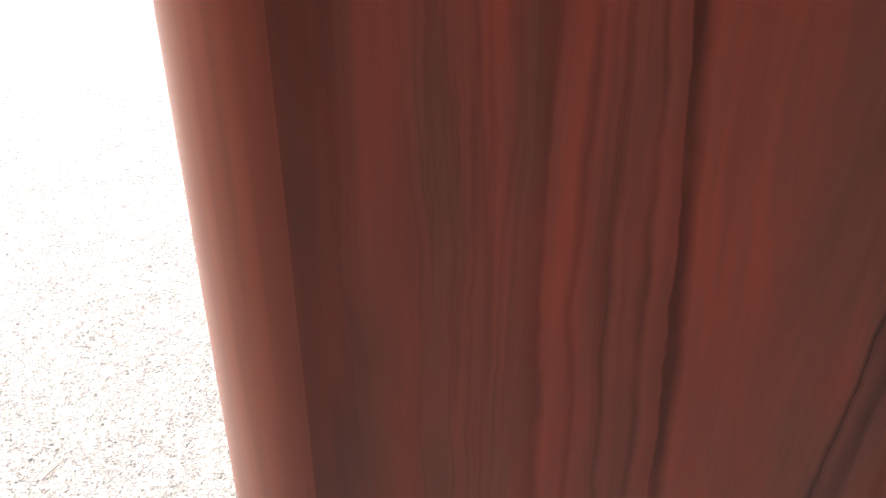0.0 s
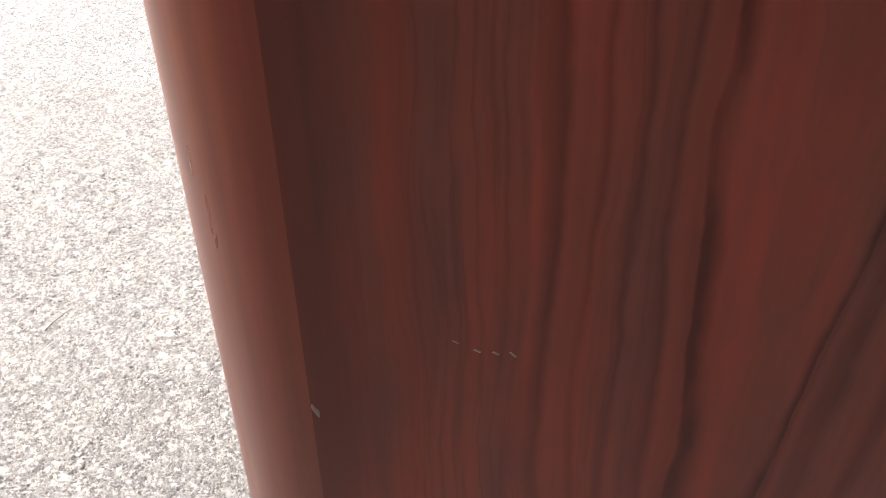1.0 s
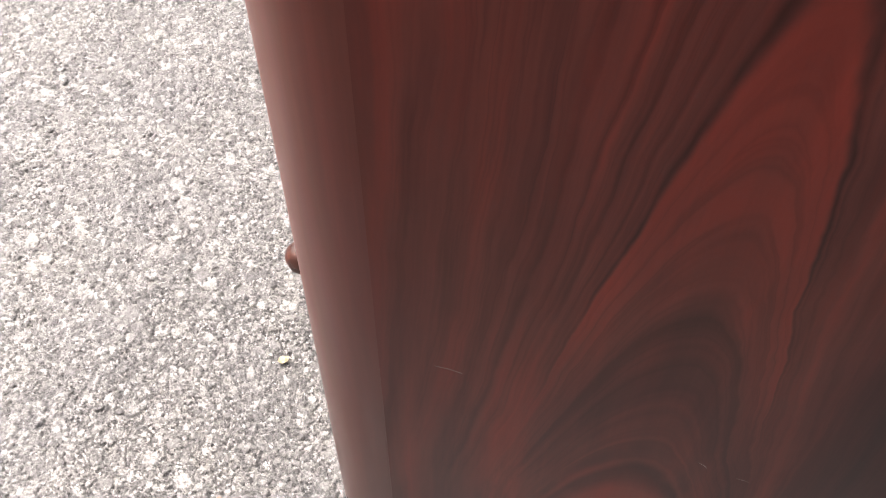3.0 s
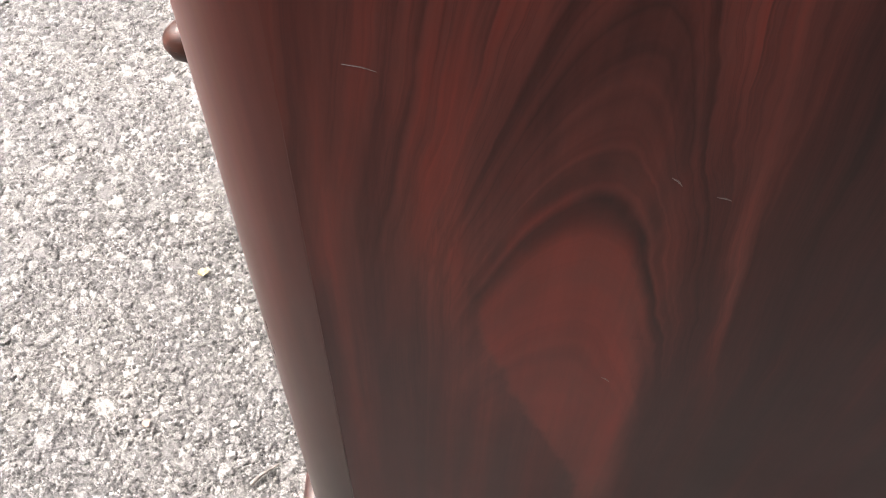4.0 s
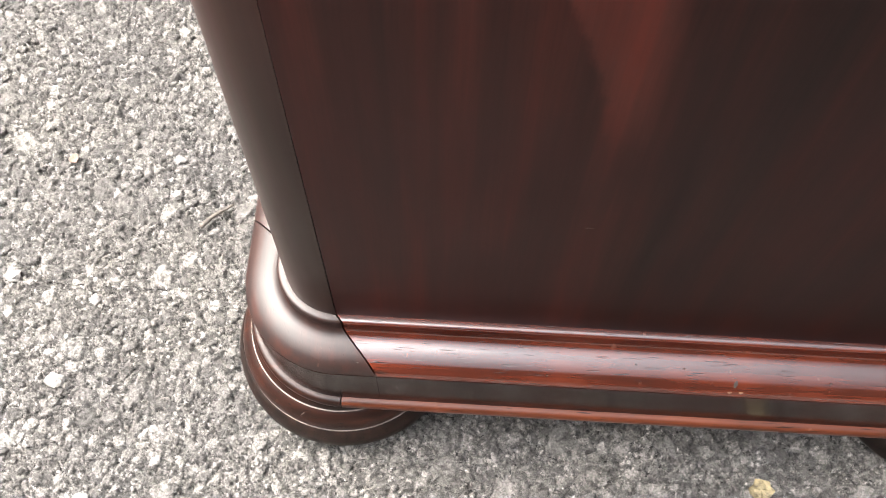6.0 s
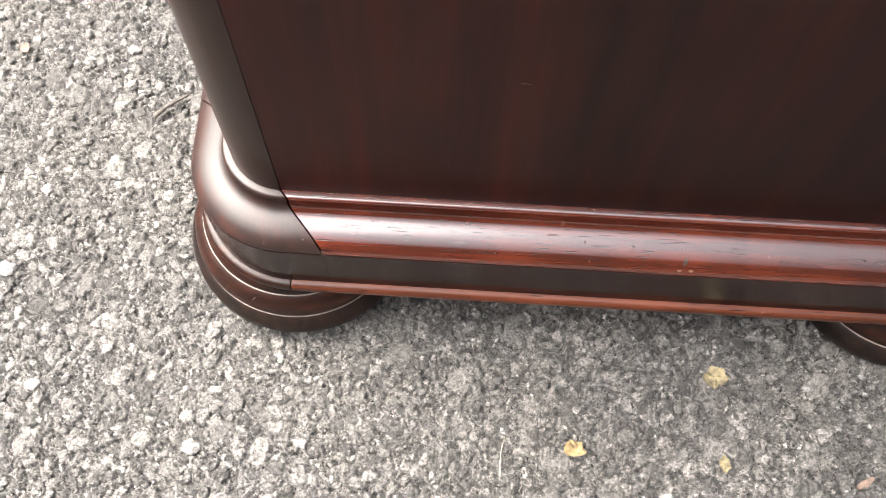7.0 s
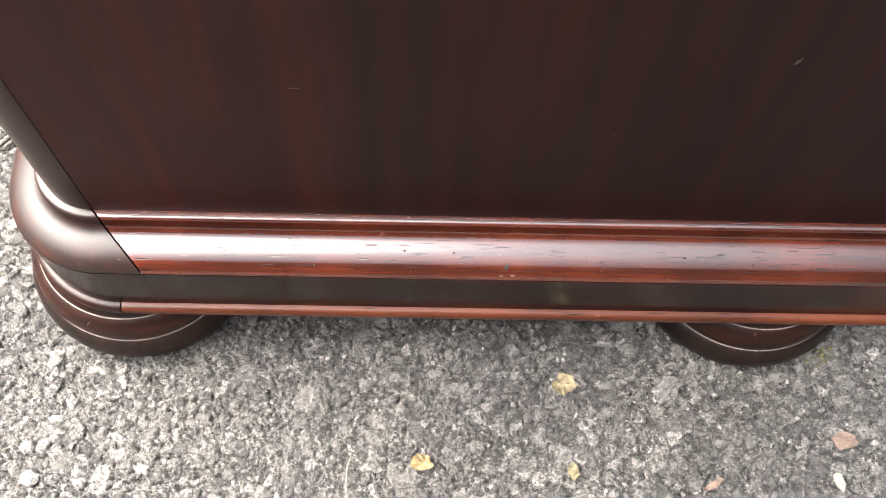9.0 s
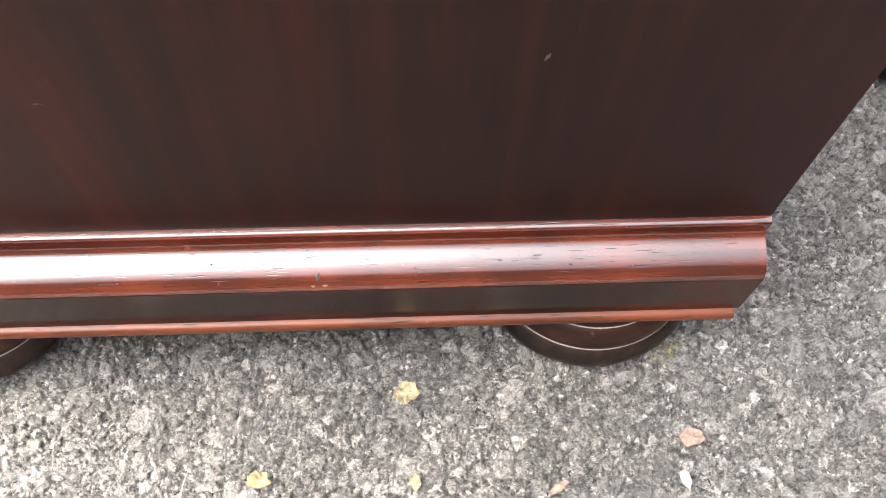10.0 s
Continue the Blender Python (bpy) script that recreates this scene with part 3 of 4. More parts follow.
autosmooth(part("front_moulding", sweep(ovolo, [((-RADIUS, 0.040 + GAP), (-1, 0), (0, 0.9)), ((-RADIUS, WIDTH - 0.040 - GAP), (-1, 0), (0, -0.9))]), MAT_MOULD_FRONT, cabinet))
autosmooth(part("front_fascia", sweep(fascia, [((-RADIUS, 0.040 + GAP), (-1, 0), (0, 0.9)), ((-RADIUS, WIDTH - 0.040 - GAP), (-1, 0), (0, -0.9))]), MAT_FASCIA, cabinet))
autosmooth(part("front_bead", sweep(bead, [((-RADIUS, 0.0605), (-1, 0), (0, 0)), ((-RADIUS, WIDTH - 0.0605), (-1, 0), (0, 0))]), MAT_FOOT, cabinet))

part("bottom_board", box(-0.018, DEPTH - 0.004, 0.012, WIDTH - 0.012, 0.052, 0.070), MAT_BACK, cabinet)
part("back_board", box(DEPTH - 0.012, DEPTH - 0.002, 0.0205, WIDTH - 0.0205, 0.071, TOP - 0.001), MAT_BACK, cabinet)
part("top_board", box(-0.045, DEPTH + 0.002, -0.014, WIDTH + 0.014, TOP + 0.001, TOP + 0.026, 0.008, 3), MAT_POST, cabinet)

# front door with one turned knob
door = part("door", box(-0.028, -0.008, 0.0508, WIDTH - 0.0508, SHELF + 0.002, TOP - 0.002, 0.002), MAT_POST, cabinet)
knob_profile = [(0.006, 0.0), (0.006, 0.010), (0.007, 0.014), (0.0095, 0.020), (0.0105, 0.025), (0.0092, 0.030), (0.005, 0.0335), (0.002, 0.0345)]
bm = turned([(0.78 * r, h) for r, h in knob_profile], 32)
bmesh.ops.transform(bm, matrix=Matrix.Translation((-0.028, 0.086, 0.536)) @ Matrix.Rotation(-math.pi / 2, 4, "Y"), verts=bm.verts)
autosmooth(part("knob", bm, MAT_FOOT, door, "small turned dark wooden knob"))

# bun feet with two scored rings
foot_profile = [(0.058, 0.0), (0.064, 0.002), (0.0675, 0.006), (0.0690, 0.011), (0.0685, 0.017), (0.0665, 0.022), (0.0645, 0.0250), (0.0632, 0.0256), (0.0635, 0.0266)]
foot_profile += [(0.0640, 0.0300), (0.0630, 0.0350), (0.0605, 0.0395), (0.0575, 0.0425), (0.0560, 0.0432), (0.0562, 0.0440), (0.0560, 0.0465), (0.0540, 0.0505), (0.0520, 0.0531)]
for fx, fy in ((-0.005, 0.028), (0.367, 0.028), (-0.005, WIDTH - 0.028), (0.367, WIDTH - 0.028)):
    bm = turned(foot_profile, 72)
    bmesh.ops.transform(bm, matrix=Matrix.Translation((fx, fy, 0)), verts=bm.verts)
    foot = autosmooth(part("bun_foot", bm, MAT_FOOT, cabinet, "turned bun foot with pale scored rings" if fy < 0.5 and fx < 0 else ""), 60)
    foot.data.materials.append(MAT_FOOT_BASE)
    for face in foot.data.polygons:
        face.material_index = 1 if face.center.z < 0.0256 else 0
    for radius, height in ((0.0637, 0.0256), (0.0566, 0.0434)):
        bm = turned([(radius - 0.0008, height - 0.0006), (radius, height - 0.0004), (radius + 0.0002, height), (radius, height + 0.0003), (radius - 0.0008, height + 0.0005)], 72)
        bmesh.ops.transform(bm, matrix=Matrix.Translation((fx, fy, 0)), verts=bm.verts)
        part("ring", bm, MAT_WORN, foot, "pale worn ring")

# ---- ground ----
bm = bmesh.new()
bmesh.ops.create_grid(bm, x_segments=8, y_segments=8, size=400)
bmesh.ops.translate(bm, vec=(0, 0, -0.0042), verts=bm.verts)
mesh = bpy.data.meshes.new("ground")
bm.to_mesh(mesh)
bm.free()
ground = tagged(link("ground", mesh, MAT_BED), "worn grey asphalt with exposed stone chips", "asphalt", kind="structure")


class ChipRelief:
    """Worn asphalt: angular stones of two sizes with a matrix of grit between them, parted by narrow dark joints."""

    def __init__(self):
        rng = np.random.default_rng(11)
        self.layers = []
        # pitch, share that are stones, margin kept free round a stone, joint width, low, high, tilt
        for pitch, share, margin, joint, low, high, tilt in ((0.0165, 0.22, 0.0050, 0.0012, -0.0010, 0.0006, 0.07), (0.0080, 0.58, 0.0014, 0.0012, -0.0018, 0.0007, 0.20), (0.0034, 1.0, 0.0, 0.0010, -0.0026, 0.0005, 0.42)):
            n = int(3.0 / pitch) + 6
            self.layers.append(dict(pitch=pitch, jx=rng.uniform(0.05, 0.95, (n, n)), jy=rng.uniform(0.05, 0.95, (n, n)), stone=rng.uniform(0, 1, (n, n)) < share, margin=margin * rng.uniform(0.5, 1.6, (n, n)), joint=joint,
                                    top=rng.uniform(low, high, (n, n)), tx=rng.normal(0, tilt, (n, n)), ty=rng.normal(0, tilt, (n, n)), tone=rng.uniform(0.12, 1, (n, n))))
        self.grain = [(rng.uniform(0, 1, (256, 256)), step, amount) for step, amount in ((0.0026, 0.0006), (0.0013, 0.0004), (0.0080, 0.0010))]

    def ripple(self, x, y):
        out = np.zeros_like(x)
        for table, step, amount in self.grain:
            u, v = x / step, y / step
            i, j = np.floor(u).astype(int), np.floor(v).astype(int)
            fu, fv = u - i, v - j
            fu, fv = fu * fu * (3 - 2 * fu), fv * fv * (3 - 2 * fv)
            get = lambda a, b: table[a % 256, b % 256]
            out += amount * ((get(i, j) * (1 - fu) + get(i + 1, j) * fu) * (1 - fv) + (get(i, j + 1) * (1 - fu) + get(i + 1, j + 1) * fu) * fv - 0.5)
        return out

    def cells(self, x, y, layer):
        """Nearest stone of a layer, the offset from its middle, and the distance to the joint."""
        pitch = layer["pitch"]
        ci, cj = np.floor((x + 1.3) / pitch).astype(int) + 2, np.floor((y + 0.4) / pitch).astype(int) + 2
        first, second = np.full_like(x, 9.0), np.full_like(x, 9.0)
        bi, bj, ox, oy = np.zeros_like(ci), np.zeros_like(cj), np.zeros_like(x), np.zeros_like(x)
        for di in (-1, 0, 1):
            for dj in (-1, 0, 1):
                i, j = ci + di, cj + dj
                dx = x - ((i - 2 + layer["jx"][i, j]) * pitch - 1.3)
                dy = y - ((j - 2 + layer["jy"][i, j]) * pitch - 0.4)
                d = np.hypot(dx, dy)
                won = d < first
                second = np.where(won, first, np.minimum(second, d))
                first = np.where(won, d, first)
                bi, bj, ox, oy = np.where(won, i, bi), np.where(won, j, bj), np.where(won, dx, ox), np.where(won, dy, oy)
        return bi, bj, ox, oy, second - first

    def __call__(self, x, y):
        wx, wy = x + 1.3 * self.ripple(x + 3.1, y + 1.7), y + 1.3 * self.ripple(x + 5.3, y + 2.9)
        height, tone, plate = np.zeros_like(x), np.zeros_like(x), np.zeros_like(x)
        free = np.ones_like(x, bool)
        for order, layer in enumerate(self.layers):
            i, j, ox, oy, room = self.cells(wx, wy, layer)
            room = room - layer["margin"][i, j]
            here = free & layer["stone"][i, j] & (room > 0)
            shut = np.clip(1 - room / layer["joint"], 0, 1)
            h = layer["top"][i, j] + layer["tx"][i, j] * ox + layer["ty"][i, j] * oy - (0.0026, 0.0022, 0.0016)[order] * shut ** 1.5
            height = np.where(here, h, height)
            tone = np.where(here, layer["tone"][i, j] * (0.75, 0.9, 1.0)[order] * (1 - shut ** 2), tone)
            plate = np.where(here, (1.0, 0.8, 0.3)[order], plate)
            free &= ~here
        return height - 0.0008 + (1 - 0.6 * plate) * 0.8 * self.ripple(x, y), tone, plate


relief = ChipRelief()


def chip_patch(x0, x1, y0, y1, step):
    xs, ys = np.arange(x0, x1 + step / 2, step), np.arange(y0, y1 + step / 2, step)
    gx, gy = (g.ravel() for g in np.meshgrid(xs, ys))
    gz, tone, plate = relief(gx, gy)
    nx, ny = len(xs), len(ys)
    first = (np.arange(ny - 1)[:, None] * nx + np.arange(nx - 1)[None]).ravel()
    quads = np.stack([first, first + 1, first + nx + 1, first + nx], 1).astype(np.int32)
    m = bpy.data.meshes.new("asphalt_chips")
    m.vertices.add(len(gx))
    m.vertices.foreach_set("co", np.stack([gx, gy, gz], 1).astype(np.float32).ravel())
    m.loops.add(quads.size)
    m.loops.foreach_set("vertex_index", quads.ravel())
    m.polygons.add(len(quads))
    m.polygons.foreach_set("loop_start", np.arange(0, quads.size, 4, dtype=np.int32))
    m.attributes.new("chip", "FLOAT", "POINT").data.foreach_set("value", tone.astype(np.float32))
    m.attributes.new("plate", "FLOAT", "POINT").data.foreach_set("value", plate.astype(np.float32))
    m.update()
    m.validate()
    return tagged(link("asphalt_chips", m, MAT_STONE), "closely packed angular grey stone chips in asphalt", "stone chips", kind="stuff")


chip_patch(-0.36, 0.62, -0.19, 0.06, 0.0008)
chip_patch(-0.36, 0.00, 0.06, 0.36, 0.0009)
chip_patch(0.44, 0.66, 0.06, 0.34, 0.0014)
chip_patch(-0.56, -0.36, -0.05, 0.80, 0.0016)
chip_patch(-0.36, 0.00, 0.36, 0.80, 0.0014)
chip_patch(-0.90, -0.56, 0.30, 0.80, 0.0018)
chip_patch(-1.15, 0.00, 0.80, 1.60, 0.0024)


def loose_stones(x0, x1, y0, y1, kinds, seed):
    """Angular stones bedded in the asphalt: faceted, flattened, each turned its own way."""
    rng = np.random.default_rng(seed)
    g = (1 + 5 ** 0.5) / 2
    ball = np.array([(-1, g, 0), (1, g, 0), (-1, -g, 0), (1, -g, 0), (0, -1, g), (0, 1, g), (0, -1, -g), (0, 1, -g), (g, 0, -1), (g, 0, 1), (-g, 0, -1), (-g, 0, 1)]) / (1 + g * g) ** 0.5
    ball_faces = np.array([(0, 11, 5), (0, 5, 1), (0, 1, 7), (0, 7, 10), (0, 10, 11), (1, 5, 9), (5, 11, 4), (11, 10, 2), (10, 7, 6), (7, 1, 8), (3, 9, 4), (3, 4, 2), (3, 2, 6), (3, 6, 8), (3, 8, 9), (4, 9, 5), (2, 4, 11), (6, 2, 10), (8, 6, 7), (9, 8, 1)])
    corners, triangles, tones, count = [], [], [], 0
    for share, small, large, low, high in kinds:
        many = int((x1 - x0) * (y1 - y0) * 1e4 * share)
        cx, cy = rng.uniform(x0, x1, many), rng.uniform(y0, y1, many)
        keep = (np.hypot(cx + 0.005, cy - 0.028) > 0.067) & (np.hypot(cx - 0.367, cy - 0.028) > 0.067)
        cx, cy = cx[keep], cy[keep]
        many = len(cx)
        size = small * (large / small) ** rng.uniform(0, 1, many) / 2
        pts = ball[None] * rng.uniform(0.55, 1.25, (many, 12, 1))
        pts[:, :, 2] = np.clip(pts[:, :, 2], -0.6, 0.35)
        pts = pts * np.stack([size * rng.uniform(0.75, 1.45, many), size * rng.uniform(0.55, 1.0, many), size * rng.uniform(0.35, 0.7, many)], 1)[:, None]
        tx, ty, tz = rng.normal(0, 0.16, many), rng.normal(0, 0.16, many), rng.uniform(0, 2 * np.pi, many)
        for a, (p, q) in ((tx, (1, 2)), (ty, (0, 2)), (tz, (0, 1))):
            c, d = np.cos(a)[:, None], np.sin(a)[:, None]
            u, v = pts[:, :, p] * c - pts[:, :, q] * d, pts[:, :, p] * d + pts[:, :, q] * c
            pts[:, :, p], pts[:, :, q] = u, v
        pts[:, :, 2] -= pts[:, :, 2].max(1, keepdims=True) - rng.uniform(low, high, many)[:, None]
        pts[:, :, 0] += cx[:, None]
        pts[:, :, 1] += cy[:, None]
        corners.append(pts.reshape(-1, 3))
        triangles.append((ball_faces[None] + (count + 12 * np.arange(many))[:, None, None]).reshape(-1, 3))
        tones.append(np.repeat(0.22 + 0.62 * rng.uniform(0, 1, many) ** 1.6, 12))
        count += 12 * many
    corners, triangles, tones = np.concatenate(corners), np.concatenate(triangles).astype(np.int32), np.concatenate(tones)
    m = bpy.data.meshes.new("bedded_stones")
    m.vertices.add(len(corners))
    m.vertices.foreach_set("co", corners.astype(np.float32).ravel())
    m.loops.add(triangles.size)
    m.loops.foreach_set("vertex_index", triangles.ravel())
    m.polygons.add(len(triangles))
    m.polygons.foreach_set("loop_start", np.arange(0, triangles.size, 3, dtype=np.int32))
    m.attributes.new("chip", "FLOAT", "POINT").data.foreach_set("value", tones.astype(np.float32))
    m.attributes.new("plate", "FLOAT", "POINT").data.foreach_set("value", np.full(len(corners), 0.55, np.float32))
    m.update()
    m.validate()
    return tagged(link("bedded_stones", m, MAT_STONE), "angular pale grey stones bedded in the asphalt", "stones", kind="stuff")


NEAR = ((0.05, 0.010, 0.016, -0.0006, 0.0006), (0.35, 0.0045, 0.009, -0.0008, 0.0006), (1.2, 0.0016, 0.0034, -0.0008, 0.0006))
FAR = ((0.25, 0.0055, 0.010, -0.0008, 0.0006), (0.7, 0.0025, 0.005, -0.0008, 0.0006))
loose_stones(-0.36, 0.62, -0.19, 0.06, NEAR, 51)
loose_stones(-0.36, 0.00, 0.06, 0.36, NEAR, 52)
loose_stones(0.44, 0.66, 0.06, 0.34, FAR, 53)
loose_stones(-0.56, -0.36, -0.05, 0.80, FAR, 54)
loose_stones(-0.36, 0.00, 0.36, 0.80, FAR, 55)
loose_stones(-0.90, -0.56, 0.30, 0.80, FAR, 56)
loose_stones(-1.00, 0.00, 0.80, 1.40, FAR[:1], 57)

# single stones in front of the cabinet
rng = random.Random(77)
shapes = []
for _ in range(14):
    b = bmesh.new()
    bmesh.ops.create_icosphere(b, subdivisions=1, radius=1.0)
    wide, deep, high = rng.uniform(0.8, 1.3), rng.uniform(0.65, 1.0), rng.uniform(0.35, 0.65)
    for v in b.verts:
        v.co *= rng.uniform(0.6, 1.2)
        v.co = (v.co.x * wide, v.co.y * deep, v.co.z * high)
    m = bpy.data.meshes.new("stone")
    b.to_mesh(m)
    b.free()
    m.attributes.new("chip", "FLOAT", "POINT").data.foreach_set("value", [rng.uniform(0.2, 0.85)] * len(m.vertices))
    m.attributes.new("plate", "FLOAT", "POINT").data.foreach_set("value", [0.55] * len(m.vertices))
    m.materials.append(MAT_STONE)
    shapes.append(m)
for _ in range(280):
    x, y, size = rng.uniform(-0.24, 0.50), rng.uniform(-0.185, -0.045), rng.uniform(0.0026, 0.0050)
    stone = new("stone", rng.choice(shapes))
    stone.parent = ground
    stone.matrix_world = pose(x, y, -0.32 * size, rng.gauss(0, 20), rng.gauss(0, 20), rng.uniform(0, 360)) @ Matrix.Scale(size, 4)

# ---- plain wall added unseen behind the camera, to cut low sky and darken reflections ----
MAT_WALL = plain("dark_brown_wall", (0.075, 0.052, 0.042), 0.85, 0.2, 14.0)
wall = box(-4.0, 5.0, -3.0, -2.8, -0.004, 2.8, 0.01)
bmesh.ops.recalc_face_normals(wall, faces=wall.faces)
mesh = bpy.data.meshes.new("added_dark_wall")
wall.to_mesh(mesh)
wall.free()
tagged(link("added_dark_wall", mesh, MAT_WALL), "added dark brown wall, out of view, that darkens reflections", "wall", kind="structure")


# ---- small things on the asphalt ----
def flake(name, x, y, width, length, turn, mat, label, category, seed, curl=0.0025):
    """A dry leaf fragment: an uneven, curled sheet with thickness."""
    rng = random.Random(seed)
    b = bmesh.new()
    rings = 12
    rim = [(math.cos(2 * math.pi * i / rings) * rng.uniform(0.7, 1.1), math.sin(2 * math.pi * i / rings) * rng.uniform(0.7, 1.1)) for i in range(rings)]
    def spot(u, v, up):
        return (u * width / 2, v * length / 2, up + curl * (u * u * 0.8 - v * 0.4 + rng.uniform(-0.25, 0.25)))
    layers = []
    for up in (0.0, 0.0006):
        centre = b.verts.new(spot(0, 0, up))
        mid = [b.verts.new(spot(u * 0.55, v * 0.55, up)) for u, v in rim]
        out = [b.verts.new(spot(u, v, up)) for u, v in rim]
        layers.append((centre, mid, out))
        for i in range(rings):
            j = (i + 1) % rings
            b.faces.new((centre, mid[i], mid[j]))
            b.faces.new((mid[i], out[i], out[j], mid[j]))
    for i in range(rings):
        j = (i + 1) % rings
        b.faces.new((layers[0][2][i], layers[0][2][j], layers[1][2][j], layers[1][2][i]))
    bmesh.ops.recalc_face_normals(b, faces=b.faces)
    m = bpy.data.meshes.new(name)
    b.to_mesh(m)
    b.free()
    ob = link(name, m, mat)
    ob.matrix_world = pose(x, y, 0.0020, 0, 0, turn)
    return tagged(ob, label, category, "leaf fragments on the asphalt")


def pebble(x, y, size, mat, label, seed):
    """A single angular stone lying proud of the others."""
    rng = random.Random(seed)
    b = bmesh.new()
    bmesh.ops.create_icosphere(b, subdivisions=2, radius=1.0)
    for v in b.verts:
        v.co *= rng.uniform(0.68, 1.15)
        v.co = (v.co.x * size / 2, v.co.y * size * 0.42, v.co.z * size * 0.22)
    m = bpy.data.meshes.new("pebble")
    b.to_mesh(m)
    b.free()
    ob = link("pebble", m, mat)
    ob.matrix_world = pose(x, y, size * 0.01, 0, 0, rng.uniform(0, 180))
    return tagged(ob, label, "pebble", "loose pebbles on the asphalt")


def twig(x0, y0, x1, y1, thick, mat, label, seed):
    rng = random.Random(seed)
    b = bmesh.new()
    steps, sides = 9, 6
    rings = []
    length = math.hypot(x1 - x0, y1 - y0)
    nx, ny = -(y1 - y0) / length, (x1 - x0) / length
    for i in range(steps):
        f = i / (steps - 1)
        off = length * 0.05 * math.sin(3.0 * f) + rng.uniform(-0.01, 0.01) * length
        r = thick / 2 * (1 - 0.55 * f)
        cx, cy, cz = x0 + (x1 - x0) * f + nx * off, y0 + (y1 - y0) * f + ny * off, 0.0018 + r
        rings.append([b.verts.new((cx + nx * r * math.cos(a), cy + ny * r * math.cos(a), cz + r * math.sin(a))) for a in (2 * math.pi * k / sides for k in range(sides))])
    for p, q in zip(rings, rings[1:]):
        for k in range(sides):
            b.faces.new((p[k], p[(k + 1) % sides], q[(k + 1) % sides], q[k]))
    b.faces.new(rings[0][::-1])
    b.faces.new(rings[-1])
    m = bpy.data.meshes.new("twig")
    b.to_mesh(m)
    b.free()
    return tagged(link("twig", m, mat, smooth=True), label, "twig", "twigs on the asphalt")


MAT_YELLOW = plain("dry_yellow_leaf", (0.17, 0.12, 0.055), 0.8, 0.6, 260.0)
MAT_PALE_YELLOW = plain("faded_yellow_leaf", (0.155, 0.128, 0.072), 0.8, 0.6, 260.0)
MAT_RUSSET = plain("russet_leaf", (0.115, 0.080, 0.062), 0.8, 0.5, 220.0)
MAT_WHITE = plain("pale_quartz", (0.15, 0.146, 0.14), 0.85, 0.6, 420.0)
MAT_TWIG = plain("grey_dry_twig", (0.075, 0.066, 0.057), 0.8, 0.4, 300.0)
MAT_STRAW = plain("pale_straw", (0.22, 0.20, 0.165), 0.7, 0.3, 300.0)
MAT_MOSS = plain("yellow_lichen", (0.105, 0.098, 0.045), 0.9, 0.5, 300.0)

flake("leaf_fragment", 0.2543, -0.0513, 0.016, 0.015, 20, MAT_PALE_YELLOW, "curled faded yellow leaf fragment on asphalt", "leaf", 1)
flake("leaf_fragment", 0.1688, -0.1000, 0.014, 0.012, -15, MAT_YELLOW, "small ochre yellow leaf fragment on asphalt", "leaf", 2)
flake("leaf_fragment", 0.2580, -0.1035, 0.007, 0.011, 5, MAT_PALE_YELLOW, "tiny yellow leaf fragment on asphalt", "leaf", 3, 0.001)
flake("leaf_fragment", 0.4205, -0.0832, 0.018, 0.012, 10, MAT_RUSSET, "russet brown leaf fragment lying flat on asphalt", "leaf", 4, 0.0012)
flake("leaf_fragment", 0.4140, -0.1077, 0.006, 0.012, 15, MAT_STRAW, "pale straw-coloured leaf fragment on asphalt", "leaf", 5, 0.001)
flake("leaf_fragment", -0.1914, 0.3045, 0.012, 0.010, 40, MAT_PALE_YELLOW, "small faded yellow leaf fragment on asphalt", "leaf", 6)
flake("leaf_fragment", -0.2121, 0.1528, 0.009, 0.008, 70, MAT_RUSSET, "small russet leaf fragment on asphalt", "leaf", 7, 0.001)
flake("leaf_fragment", 0.3400, -0.1100, 0.016, 0.005, 35, MAT_RUSSET, "narrow brown leaf fragment on asphalt", "leaf", 8, 0.001)
for seed, (x, y, size) in enumerate([(0.311, -0.0535, 0.007), (-0.1386, 0.1576, 0.009), (-0.0584, -0.1116, 0.011), (-0.1596, -0.0796, 0.010), (-0.2341, 0.0635, 0.012), (-0.1763, 0.049, 0.009), (-0.1908, -0.0076, 0.013), (0.2237, -0.1258, 0.010), (-0.118, -0.055, 0.008), (0.345, -0.045, 0.005)]):
    pebble(x, y, size, MAT_WHITE, "small pale grey-white pebble among the asphalt chips", 20 + seed)
twig(-0.7172, 0.873, -0.6944, 0.9262, 0.0028, MAT_TWIG, "thin dark dry twig lying on asphalt", 31)
twig(-0.1147, 0.1048, -0.0943, 0.1232, 0.0040, MAT_TWIG, "short grey twig lying on asphalt", 32)
twig(0.1255, -0.118, 0.1275, -0.095, 0.0012, MAT_STRAW, "thin pale straw lying on asphalt", 33)

# lichen tufts beside the foot
tufts = bmesh.new()
rng = random.Random(9)
for _ in range(34):
    x, y = rng.gauss(0.412, 0.006), rng.gauss(-0.028, 0.004)
    made = bmesh.ops.create_icosphere(tufts, subdivisions=1, radius=rng.uniform(0.0005, 0.0014))["verts"]
    for v in made:
        v.co = (v.co.x * rng.uniform(0.7, 1.4) + x, v.co.y * rng.uniform(0.7, 1.4) + y, v.co.z * 0.8 + 0.0006)
mesh = bpy.data.meshes.new("lichen")
tufts.to_mesh(mesh)
tufts.free()
tagged(link("lichen", mesh, MAT_MOSS), "patch of yellow-green lichen on asphalt beside the foot", "lichen", kind="stuff")

# dark block behind the cabinet, put in for an unidentified dark spot
bm = box(0.583, 0.66, 0.158, 0.24, -0.001, 0.045, 0.008, 3)
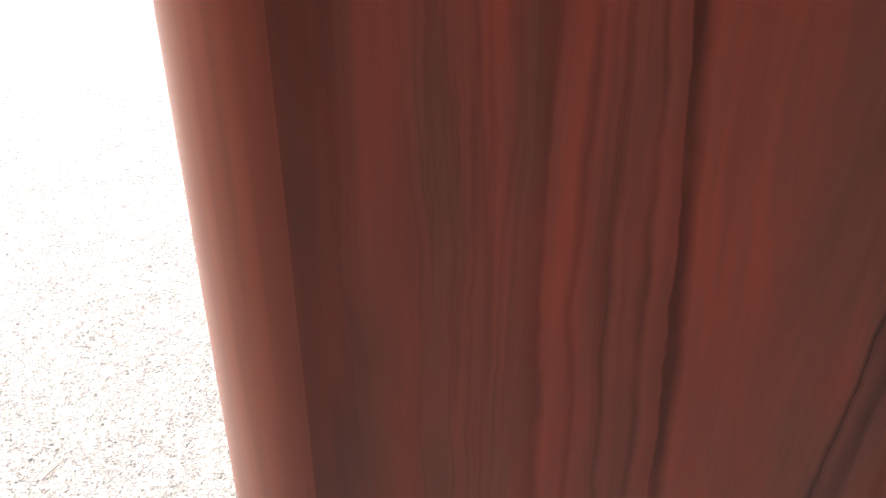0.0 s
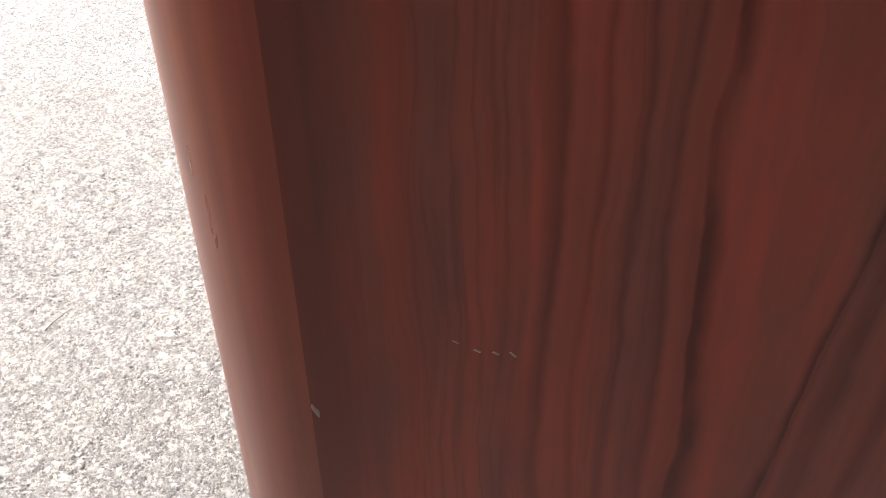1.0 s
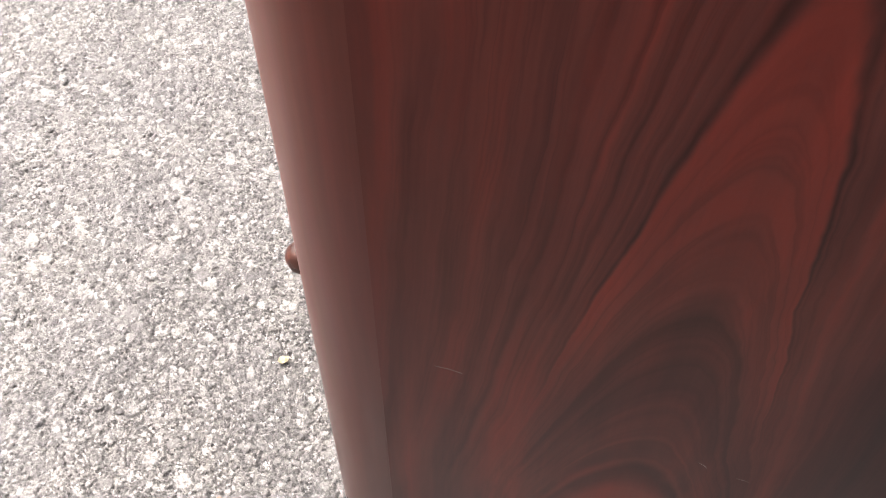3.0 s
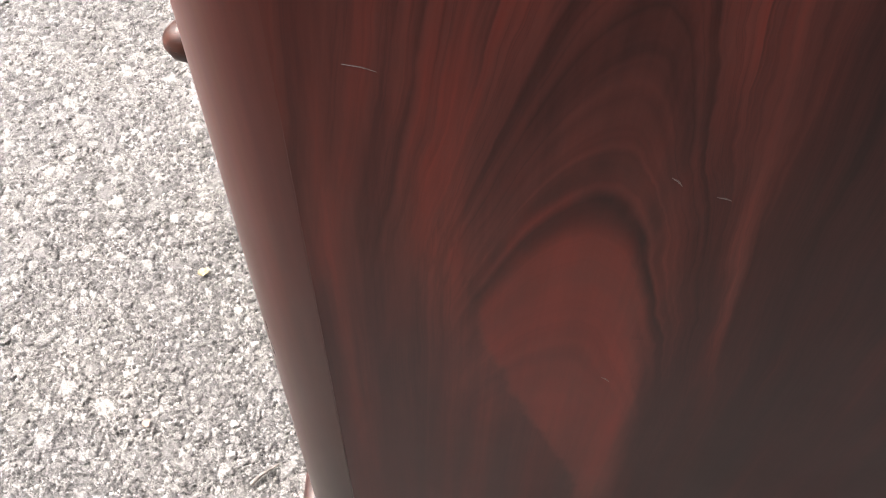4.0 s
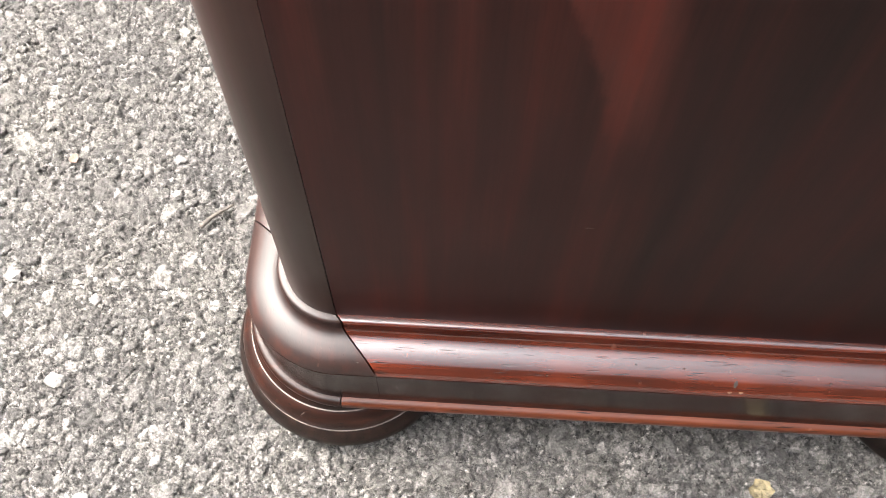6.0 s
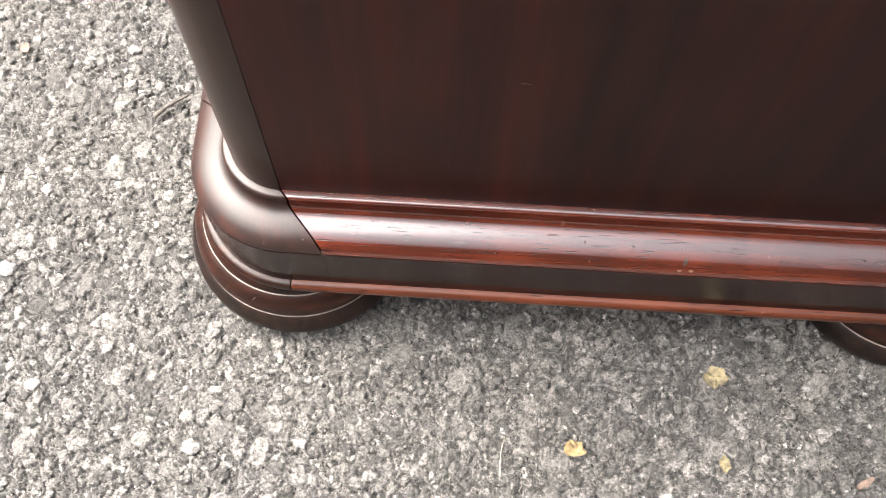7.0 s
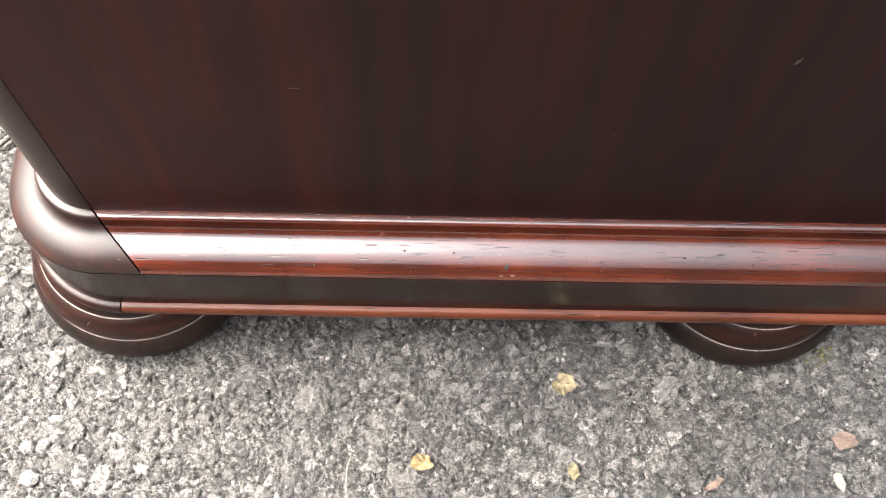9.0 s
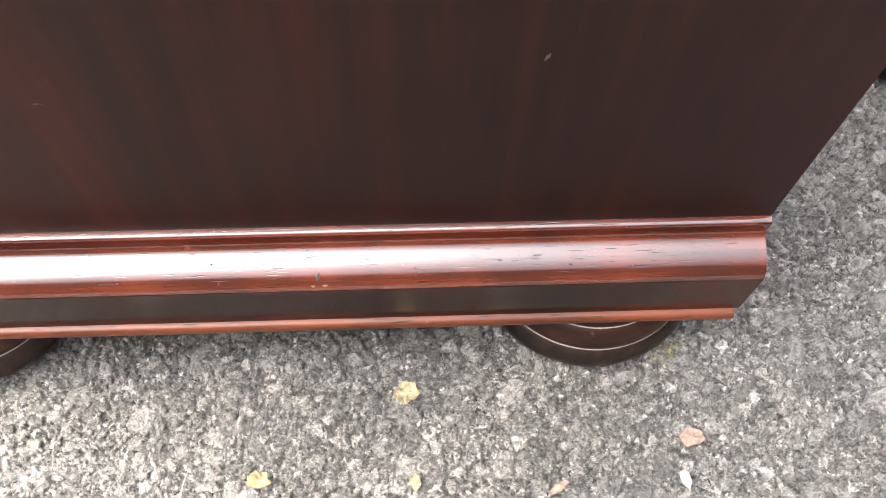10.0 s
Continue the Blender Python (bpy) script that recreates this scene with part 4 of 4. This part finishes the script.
bmesh.ops.recalc_face_normals(bm, faces=bm.faces)
mesh = bpy.data.meshes.new("dark_block")
bm.to_mesh(mesh)
bm.free()
tagged(link("dark_block", mesh, MAT_FOOT), "small dark rounded block on asphalt", "block")

# ---- marks on the cabinet ----
MAT_SCRATCH = plain("pale_scratch", (0.044, 0.031, 0.028), 0.5, 0.7, 900.0)
MAT_CHIP = plain("bare_chipped_wood", (0.15, 0.085, 0.055), 0.6, 0.6, 900.0)
MAT_GOUGE = plain("dark_gouge", (0.02, 0.014, 0.012), 0.6, 0.3, 400.0)


def sliver(points, width, mat, normal, name="scratch", label=""):
    """A shallow raised hairline along a short line of points."""
    b = bmesh.new()
    normal = Vector(normal)
    rows = []
    for i, p in enumerate(points):
        p = Vector(p)
        way = (Vector(points[min(i + 1, len(points) - 1)]) - Vector(points[max(i - 1, 0)])).normalized()
        across = way.cross(normal).normalized() * width / 2 * (0.35 if i in (0, len(points) - 1) else 1)
        rows.append([b.verts.new(q) for q in (p - across - normal * 0.00005, p + normal * 0.00012, p + across - normal * 0.00005)])
    for p, q in zip(rows, rows[1:]):
        b.faces.new((p[0], p[1], q[1], q[0]))
        b.faces.new((p[1], p[2], q[2], q[1]))
        b.faces.new((p[2], p[0], q[0], q[2]))
    b.faces.new(rows[0])
    b.faces.new(rows[-1][::-1])
    return part(name, b, mat, cabinet, label)


OUT = (0, -1, 0)
for points, width in (
    ([(0.1172, 0, 0.5754), (0.1195, 0, 0.5750), (0.1216, 0, 0.5740)], 0.0010),
    ([(0.1034, 0, 0.5831), (0.1052, 0, 0.5818), (0.1068, 0, 0.5796)], 0.0010),
    ([(0.1025, 0, 0.4589), (0.1040, 0, 0.4578), (0.1060, 0, 0.4552)], 0.0013),
    ([(0.1131, 0, 0.2466), (0.1150, 0, 0.2467), (0.1175, 0, 0.2463)], 0.0012),
    ([(0.3079, 0, 0.2701), (0.3090, 0, 0.2725), (0.3098, 0, 0.2745)], 0.0026),
    ([(0.0320, 0, 0.9457), (0.0335, 0, 0.9450)], 0.0012),
    ([(0.0365, 0, 0.9436), (0.0380, 0, 0.9430)], 0.0024),
    ([(0.0405, 0, 0.9434), (0.0418, 0, 0.9428)], 0.0024),
    ([(0.0440, 0, 0.9438), (0.0453, 0, 0.9425)], 0.0024),
    ([(0.0003, 0, 0.9215), (0.0010, 0, 0.9195), (0.0016, 0, 0.9174)], 0.0020),
    ([(0.0171, 0, 0.6207), (0.0215, 0, 0.6200), (0.0256, 0, 0.6185)], 0.0007),
    ([(0.2915, 0, 0.1736), (0.2935, 0, 0.1732)], 0.0010),
    ([(0.2485, 0, 0.2146), (0.2500, 0, 0.2142)], 0.0010),
):
    sliver(points, width, MAT_SCRATCH, OUT)
sliver([(0.1276, -0.0002, 0.1272), (0.1277, -0.0034, 0.1272), (0.1279, -0.0037, 0.1235)], 0.0009, MAT_GOUGE, (0, -0.3, 0.95), "notch", "dark notch across the fillet")
sliver([(0.2115, -0.0185, 0.1133), (0.2110, -0.0203, 0.1121), (0.2106, -0.0218, 0.1108)], 0.0024, MAT_GOUGE, (0, -0.6, 0.8), "dent", "short dark gouge in the moulding")
for dx, dz, size in ((-0.0020, 0.0, 0.0011), (0.0012, -0.0006, 0.0014), (0.0040, 0.0004, 0.0012), (0.0064, -0.0008, 0.0010), (0.0088, -0.0012, 0.0007)):
    sliver([(0.2104 + dx - size, -0.0236, 0.1086 + dz), (0.2104 + dx, -0.0238, 0.1082 + dz), (0.2104 + dx + size, -0.0236, 0.1086 + dz)], 1.4 * size, MAT_CHIP, (0, -0.85, 0.5), "chip")
# small dark pits along the top of the moulding
for x, y in ((0.0121, -0.0205), (0.0639, -0.0110), (0.1119, -0.0215), (0.1582, -0.0133), (0.1836, -0.0140), (0.2601, -0.0176), (0.3031, -0.0147), (0.3389, -0.0176), (0.3705, -0.0191)):
    z = 0.1158 - 0.0007 * ((-y - 0.0100) / 0.005) ** 1.5 if y < -0.0100 else 0.1160
    sliver([(x - 0.0006, y, z), (x, y - 0.0002, z), (x + 0.0006, y, z)], 0.0010, MAT_GOUGE, (0, -0.3, 0.95), "pit")
# pale scuff across the near foot
scuff = []
for turn, radius, z in ((-108, 0.0603, 0.0398), (-110, 0.0622, 0.0362), (-112, 0.0637, 0.0318)):
    scuff.append((-0.005 + radius * math.cos(radians(turn)), 0.028 + radius * math.sin(radians(turn)), z))
sliver(scuff, 0.0022, MAT_SCRATCH, (-0.33, -0.90, 0.28), "scuff", "pale scuff across the foot")
